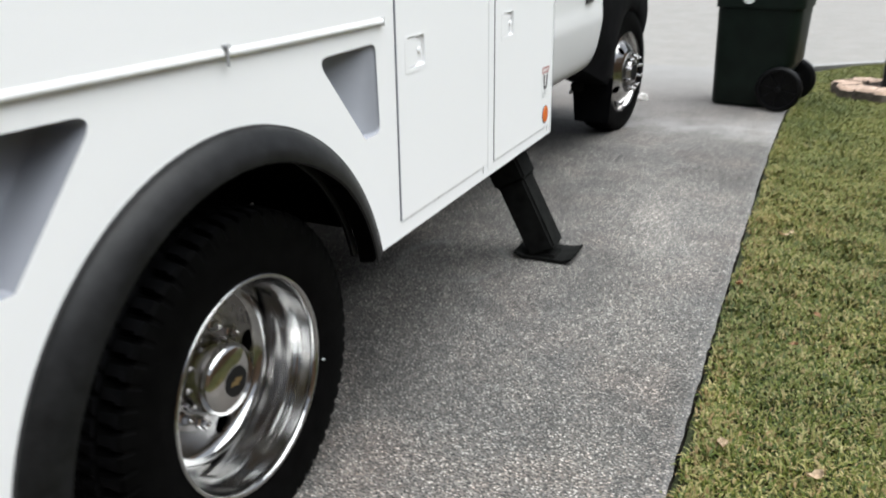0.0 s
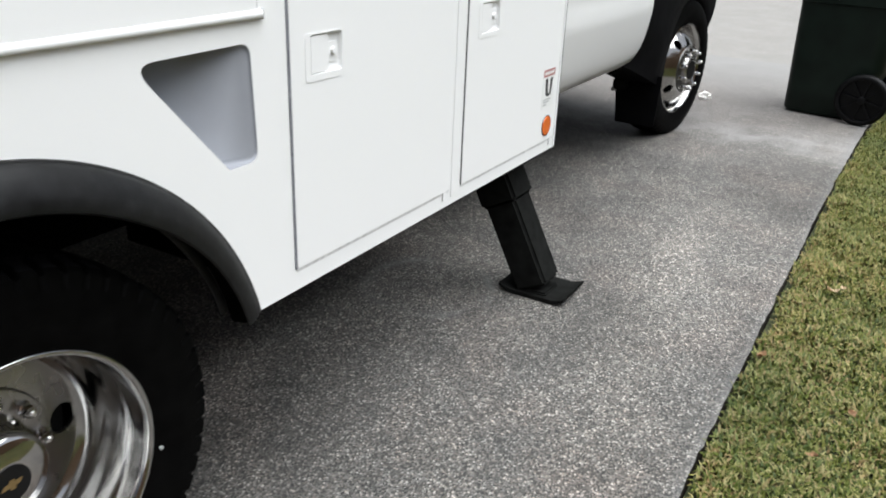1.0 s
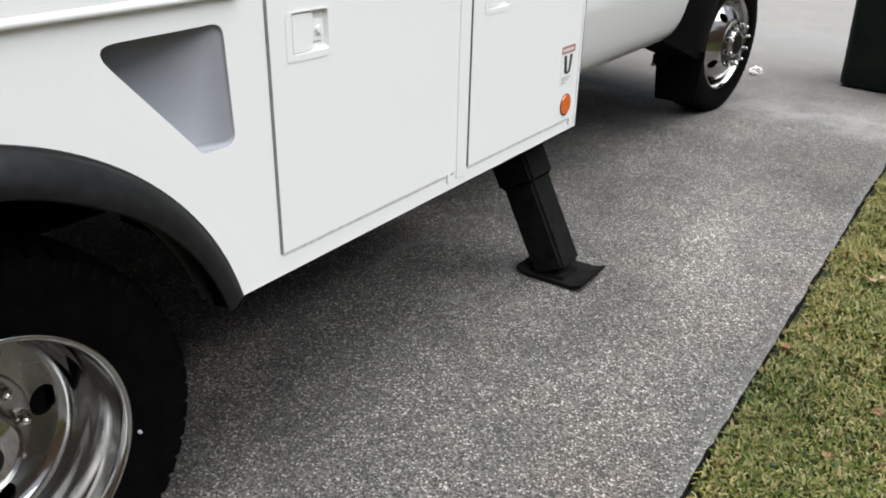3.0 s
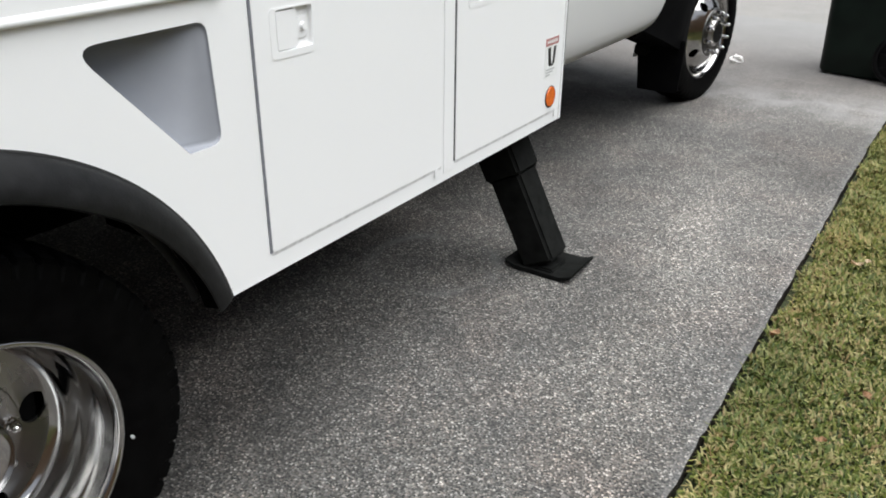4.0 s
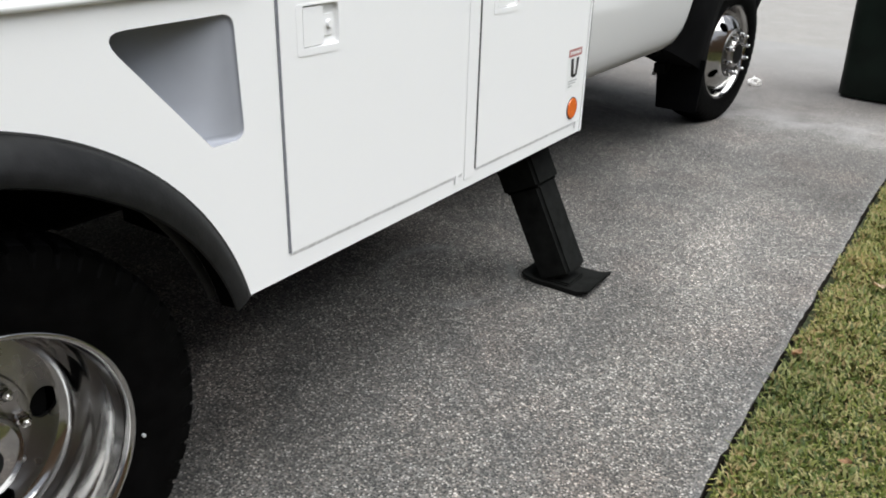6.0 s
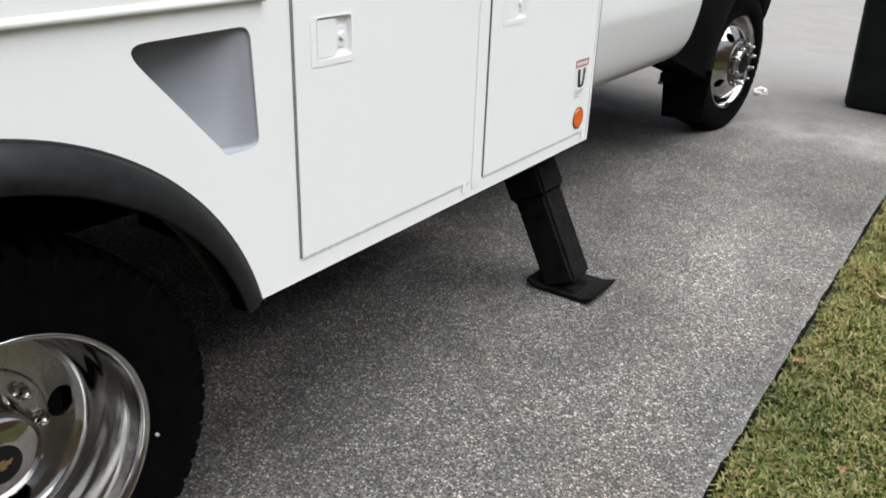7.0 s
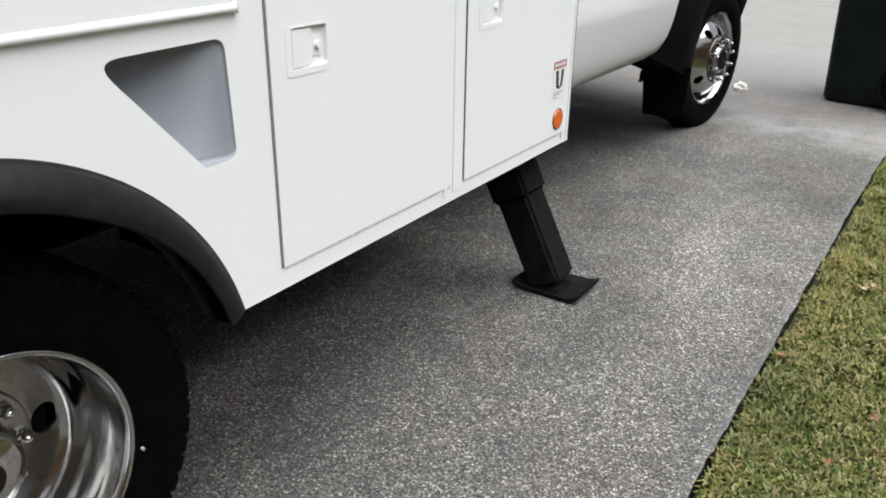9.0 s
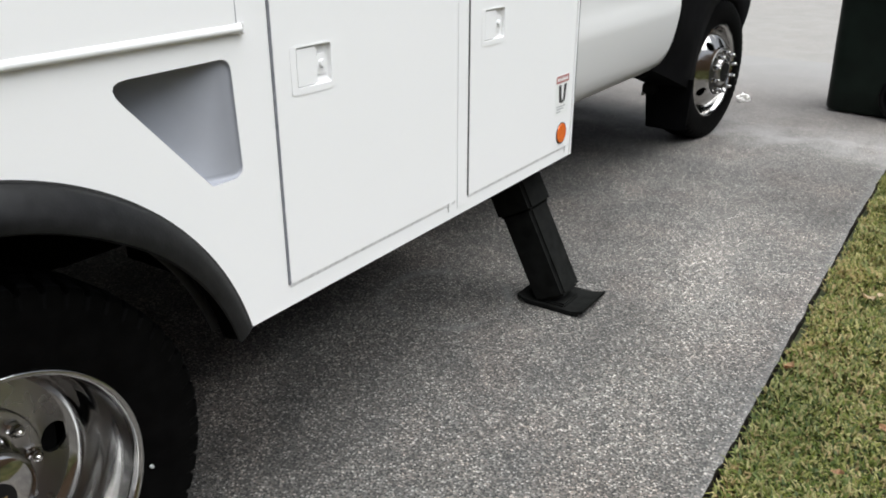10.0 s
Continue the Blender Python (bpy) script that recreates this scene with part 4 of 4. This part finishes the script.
def make_outrigger():
    """A square telescopic leg that leans outwards down to a dished foot plate on the concrete."""
    slope = 0.51
    length = math.hypot(slope, 1)
    foot = Vector((0.036, 1.392, 0.035))
    axis = Vector((-slope / length, 0, 1 / length))
    across = Vector((1 / length, 0, slope / length))

    def tube(w, d, s0, s1, r):
        own = box(-w / 2, w / 2, -d / 2, d / 2, s0, s1)
        bevel(own, r, 3)
        for v in own.verts:
            v.co = foot + across * v.co.x + Vector((0, 1, 0)) * v.co.y + axis * v.co.z
        return own

    leg = part("outrigger_leg", tube(0.126, 0.128, 0.0, 0.55, 0.011), STEEL_BLACK, truck, "black square steel outrigger leg, extended to the ground", 25)
    part("sleeve", tube(0.148, 0.150, 0.325, 0.75, 0.011), STEEL_BLACK, leg, "wider black sleeve", 25)
    # dished plate with turned-up front and back edges
    nx = 12
    bm = bmesh.new()
    top, low = {}, {}
    for i in range(nx + 1):
        for j in range(nx + 1):
            x = 0.038 + (i / nx - 0.5) * 0.255
            y = 1.416 + (j / nx - 0.5) * 0.195
            e = max(0.0, abs(i / nx - 0.5) * 2 - 0.62) / 0.38
            z = 0.006 + 0.015 * e ** 1.6
            top[i, j] = bm.verts.new((x, y, z + 0.011))
            low[i, j] = bm.verts.new((x, y, z))
    for i in range(nx):
        for j in range(nx):
            bm.faces.new((top[i, j], top[i + 1, j], top[i + 1, j + 1], top[i, j + 1]))
            bm.faces.new((low[i, j], low[i, j + 1], low[i + 1, j + 1], low[i + 1, j]))
    for k in range(nx):
        for a, b in (((k, 0), (k + 1, 0)), ((k + 1, nx), (k, nx)), ((0, k + 1), (0, k)), ((nx, k), (nx, k + 1))):
            bm.faces.new((top[a], low[a], low[b], top[b]))
    for v in bm.verts:
        if v.co.z < 0.0075:
            v.co.z = 0.001
    part("foot_plate", bm, STEEL_BLACK, leg, "dished black steel foot plate on the concrete")
    pin = box(foot.x - 0.06, foot.x + 0.055, 1.334, 1.45, 0.012, 0.028, 0.006)
    part("foot_bracket", pin, STEEL_BLACK, leg)


make_service_body()
make_doors()
make_decals()
make_flare()
make_rear_wheel()
make_front_wheel()
make_far_wheels()
make_cab()
make_front_flare()
make_outrigger()

# ---- the refuse bin ----


def make_bin():
    cx, cy, turn = 0.574, 5.335, -8.5
    bin_ = thing("wheeled_bin", "dark green plastic wheeled bin standing where driveway meets lawn", "bin", (cx, cy, 0))
    m = pose(cx, cy, 0, 0, 0, turn)

    def ring(x0, x1, y, z, r):
        pts = rounded([(x0, -y), (x1, -y), (x1, y), (x0, y)], r, 7)
        return [tuple(m @ Vector((a, b, z))) for a, b in pts]

    rings = [ring(-0.285, 0.17, 0.225, 0.012, 0.09), ring(-0.30, 0.185, 0.235, 0.03, 0.10), ring(-0.302, 0.22, 0.24, 0.2, 0.10), ring(-0.305, 0.31, 0.25, 0.36, 0.10),
             ring(-0.312, 0.325, 0.272, 0.765, 0.11), ring(-0.326, 0.339, 0.286, 0.772, 0.11), ring(-0.328, 0.345, 0.292, 0.98, 0.11), ring(-0.34, 0.355, 0.305, 0.985, 0.12), ring(-0.34, 0.355, 0.305, 1.03, 0.12)]
    part("bin_body", loft(rings), BIN, bin_, "dark green moulded plastic body", 40)
    lid = [ring(-0.355, 0.38, 0.32, 1.031, 0.12), ring(-0.355, 0.38, 0.32, 1.06, 0.12), ring(-0.3, 0.3, 0.25, 1.10, 0.1)]
    part("lid", loft(lid), BIN, bin_, "", 40)

    def local(bm):
        for v in bm.verts:
            v.co = m @ Vector((v.co.y, -v.co.x, v.co.z))
        return bm

    WR = 0.172
    # wheels are turned round their own x first, then laid along the axle
    for side in (1, -1):
        c0 = 0.262 * side
        c1 = 0.325 * side
        tyre = revolve([(c0, WR - 0.038), (c0 + 0.004 * side, WR - 0.011), (c0 + 0.014 * side, WR - 0.001), (c1 - 0.014 * side, WR - 0.001), (c1 - 0.004 * side, WR - 0.009), (c1, WR - 0.025), (c1 - 0.003 * side, WR - 0.033), (c1 - 0.02 * side, WR - 0.036)], 0.235, WR, 48)
        wheel = part("wheel", local(tyre), BIN_WHEEL, bin_, "black plastic wheel with spokes", 40)
        face = revolve([(c0, 0.03), (c0, WR - 0.034), (c1 - 0.03 * side, WR - 0.034), (c1 - 0.03 * side, 0.03)], 0.235, WR, 40)
        part("rim_disc", local(face), BIN_WHEEL, wheel, "", 40)
        part("hub", local(revolve([(c0, 0.032), (c1 - 0.004 * side, 0.028), (c1, 0.02), (c1, 0.0005)], 0.235, WR, 24)), BIN_WHEEL, wheel, "", 40)
        for k in range(8):
            a = radians(45 * k + 12)
            own = box(min(c1 - 0.03 * side, c1 - 0.012 * side), max(c1 - 0.03 * side, c1 - 0.012 * side), -0.007, 0.007, 0.026, WR - 0.035)
            for v in own.verts:
                y, z = v.co.y, v.co.z
                v.co.y, v.co.z = 0.235 + y * math.cos(a) + z * math.sin(a), WR - y * math.sin(a) + z * math.cos(a)
            part("spoke", local(own), BIN_WHEEL, wheel)
    axle = revolve([(-0.27, 0.0005), (-0.27, 0.012), (0.27, 0.012), (0.27, 0.0005)], 0.235, WR, 12)
    part("axle", local(axle), STEEL_BLACK, bin_)
    spot = revolve([(0.0, 0.0005), (0.0, 0.05), (0.003, 0.05), (0.003, 0.0005)], 0, 0, 28)
    for v in spot.verts:
        v.co = m @ Vector((-0.06 + v.co.y, -0.292 - v.co.x, 0.852 + v.co.z))
    part("stamp", spot, DECAL, bin_, "round white stamped mark")


make_bin()

# ---- small things ----


def make_paper():
    bm = bmesh.new()
    bmesh.ops.create_icosphere(bm, subdivisions=3, radius=1)
    for v in bm.verts:
        n = noise.noise(v.co * 1.7) * 0.5 + noise.noise(v.co * 4.1) * 0.25
        v.co = Vector((v.co.x * 0.030, v.co.y * 0.042, v.co.z * 0.036)) * (1 + 1.5 * n)
        v.co.z = max(v.co.z + 0.022, 0.0)
    for v in bm.verts:
        v.co = pose(-0.292, 5.12, 0.001, 0, 0, -35) @ v.co
    tagged(part("crumpled_paper", bm, PAPER, smooth=20), "crumpled scrap of white paper on the driveway", "litter")


make_paper()


def make_leaf(name, x, y, z, size, turn, material, label, group):
    bm = bmesh.new()
    n = 8
    vs = []
    for i in range(n + 1):
        s = i / n
        w = (0.30 + 0.07 * math.sin(7 * s + turn) + 0.05 * math.sin(17 * s + x * 40)) * math.sin(math.pi * min(1, s * 0.97 + 0.02)) ** 0.8
        for side in (-1, 0, 1):
            vs.append(bm.verts.new(((s - 0.5) * size, side * w * size, size * (0.16 * abs(side) * (1 + 0.6 * math.sin(turn + 5 * s)) + (s - 0.5) ** 2 * (0.3 + 0.3 * math.sin(turn))) + 0.012 * size * math.sin(9 * s + side))))
    for i in range(n):
        for k in (0, 1):
            a = i * 3 + k
            bm.faces.new((vs[a], vs[a + 1], vs[a + 4], vs[a + 3]))
    bmesh.ops.solidify(bm, geom=bm.faces[:], thickness=0.0012)
    low = min(v.co.z for v in bm.verts)
    for v in bm.verts:
        v.co = pose(x, y, z - low, 0, 0, turn) @ v.co
    tagged(part(name, bm, material, smooth=60), label, "leaf", group)


make_leaf("fallen_leaf", -0.102, 1.495, 0.0, 0.035, 20, DARK_LEAF, "small dark dead leaf on the driveway", "")
for x, y, size, turn, mat, label in ((0.835, 1.36, 0.05, 70, DEAD_LEAF, "rust-brown dead leaf at the lawn's edge"), (0.97, 2.02, 0.045, 20, PALE_LEAF, "pale dry leaf on the lawn"),
                                     (1.12, 1.17, 0.035, 130, DEAD_LEAF, "small brown dead leaf on the lawn"), (1.13, 0.16, 0.05, 40, PALE_LEAF, "pale dry leaf on the lawn"),
                                     (0.90, 0.22, 0.045, 100, PALE_LEAF, "pale dry leaf on the lawn"), (1.0, 2.07, 0.03, 80, PALE_LEAF, "pale dry leaf on the lawn"),
                                     (1.05, 0.9, 0.032, 10, DEAD_LEAF, "small brown dead leaf on the lawn")):
    make_leaf("fallen_leaf", x, y, 0.012, size, turn, mat, label, "fallen leaves on the lawn")


def make_ring():
    """A low ring of edging stones, darker on their sides, round a black post, with mulch inside."""
    cx, cy, _ = RING
    ring = thing("stone_tree_ring", "low ring of peach edging stones around dark mulch on lawn", "edging", (cx, cy, 0))
    n = 14
    for k in range(n):
        a0, a1 = 2 * math.pi * (k + 0.012) / n, 2 * math.pi * (k + 0.988) / n
        rings = []
        for j in range(4):
            a = a0 + (a1 - a0) * j / 3
            wob = 0.02 * math.sin(5 * a + k) + 0.014 * math.sin(11 * a + 2 * k)
            prof = [(0.385 + wob, -0.02), (0.39 + wob, 0.06), (0.372 + wob, 0.080 + 0.2 * wob), (0.20 - wob, 0.085), (0.185 - wob, 0.072), (0.185 - wob, -0.02)]
            rings.append([(cx + r * math.cos(a), cy + r * math.sin(a), z + 0.004 * math.sin(3 * k)) for r, z in prof])
        bm = loft(rings)
        bmesh.ops.recalc_face_normals(bm, faces=bm.faces)
        for f in bm.faces:
            f.material_index = 0 if f.normal.z > 0.45 else 1
        part("edging_stone", bm, [RING_STONE, RING_SIDE], ring)
    bm = bmesh.new()
    bmesh.ops.create_circle(bm, cap_ends=True, segments=32, radius=0.215)
    for v in bm.verts:
        v.co += Vector((cx, cy, 0.05))
    part("mulch", bm, MULCH, ring, "dark mulch")
    post = box(cx - 0.012, cx + 0.078, cy + 0.06, cy + 0.15, 0.0, 1.2, 0.008)
    tagged(part("post", post, POST), "square black post standing in the stone ring", "post")


make_ring()

# unseen wall added to hold back low sky light and tint reflections
tagged(part("wall_light_block", box(9.5, 9.8, -14, 22, -0.1, 4.6), STUCCO), "unseen plain tan stucco wall added to block low light and tint reflections", "wall", kind="structure")

# unseen house wall that closes the place behind the camera and tints reflections
tagged(part("wall_house", box(-9, 9, -4.3, -4.0, -0.1, 2.7), STUCCO), "unseen plain tan stucco house wall behind the driveway", "wall", kind="structure")

# unseen wall added beyond the truck to darken the ground under it
tagged(part("wall_shade_side", box(-3.5, -3.2, -4.0, 7.0, -0.1, 3.2), GREY_STUCCO), "unseen dark grey stucco wall added to darken the ground under the truck", "wall", kind="structure")
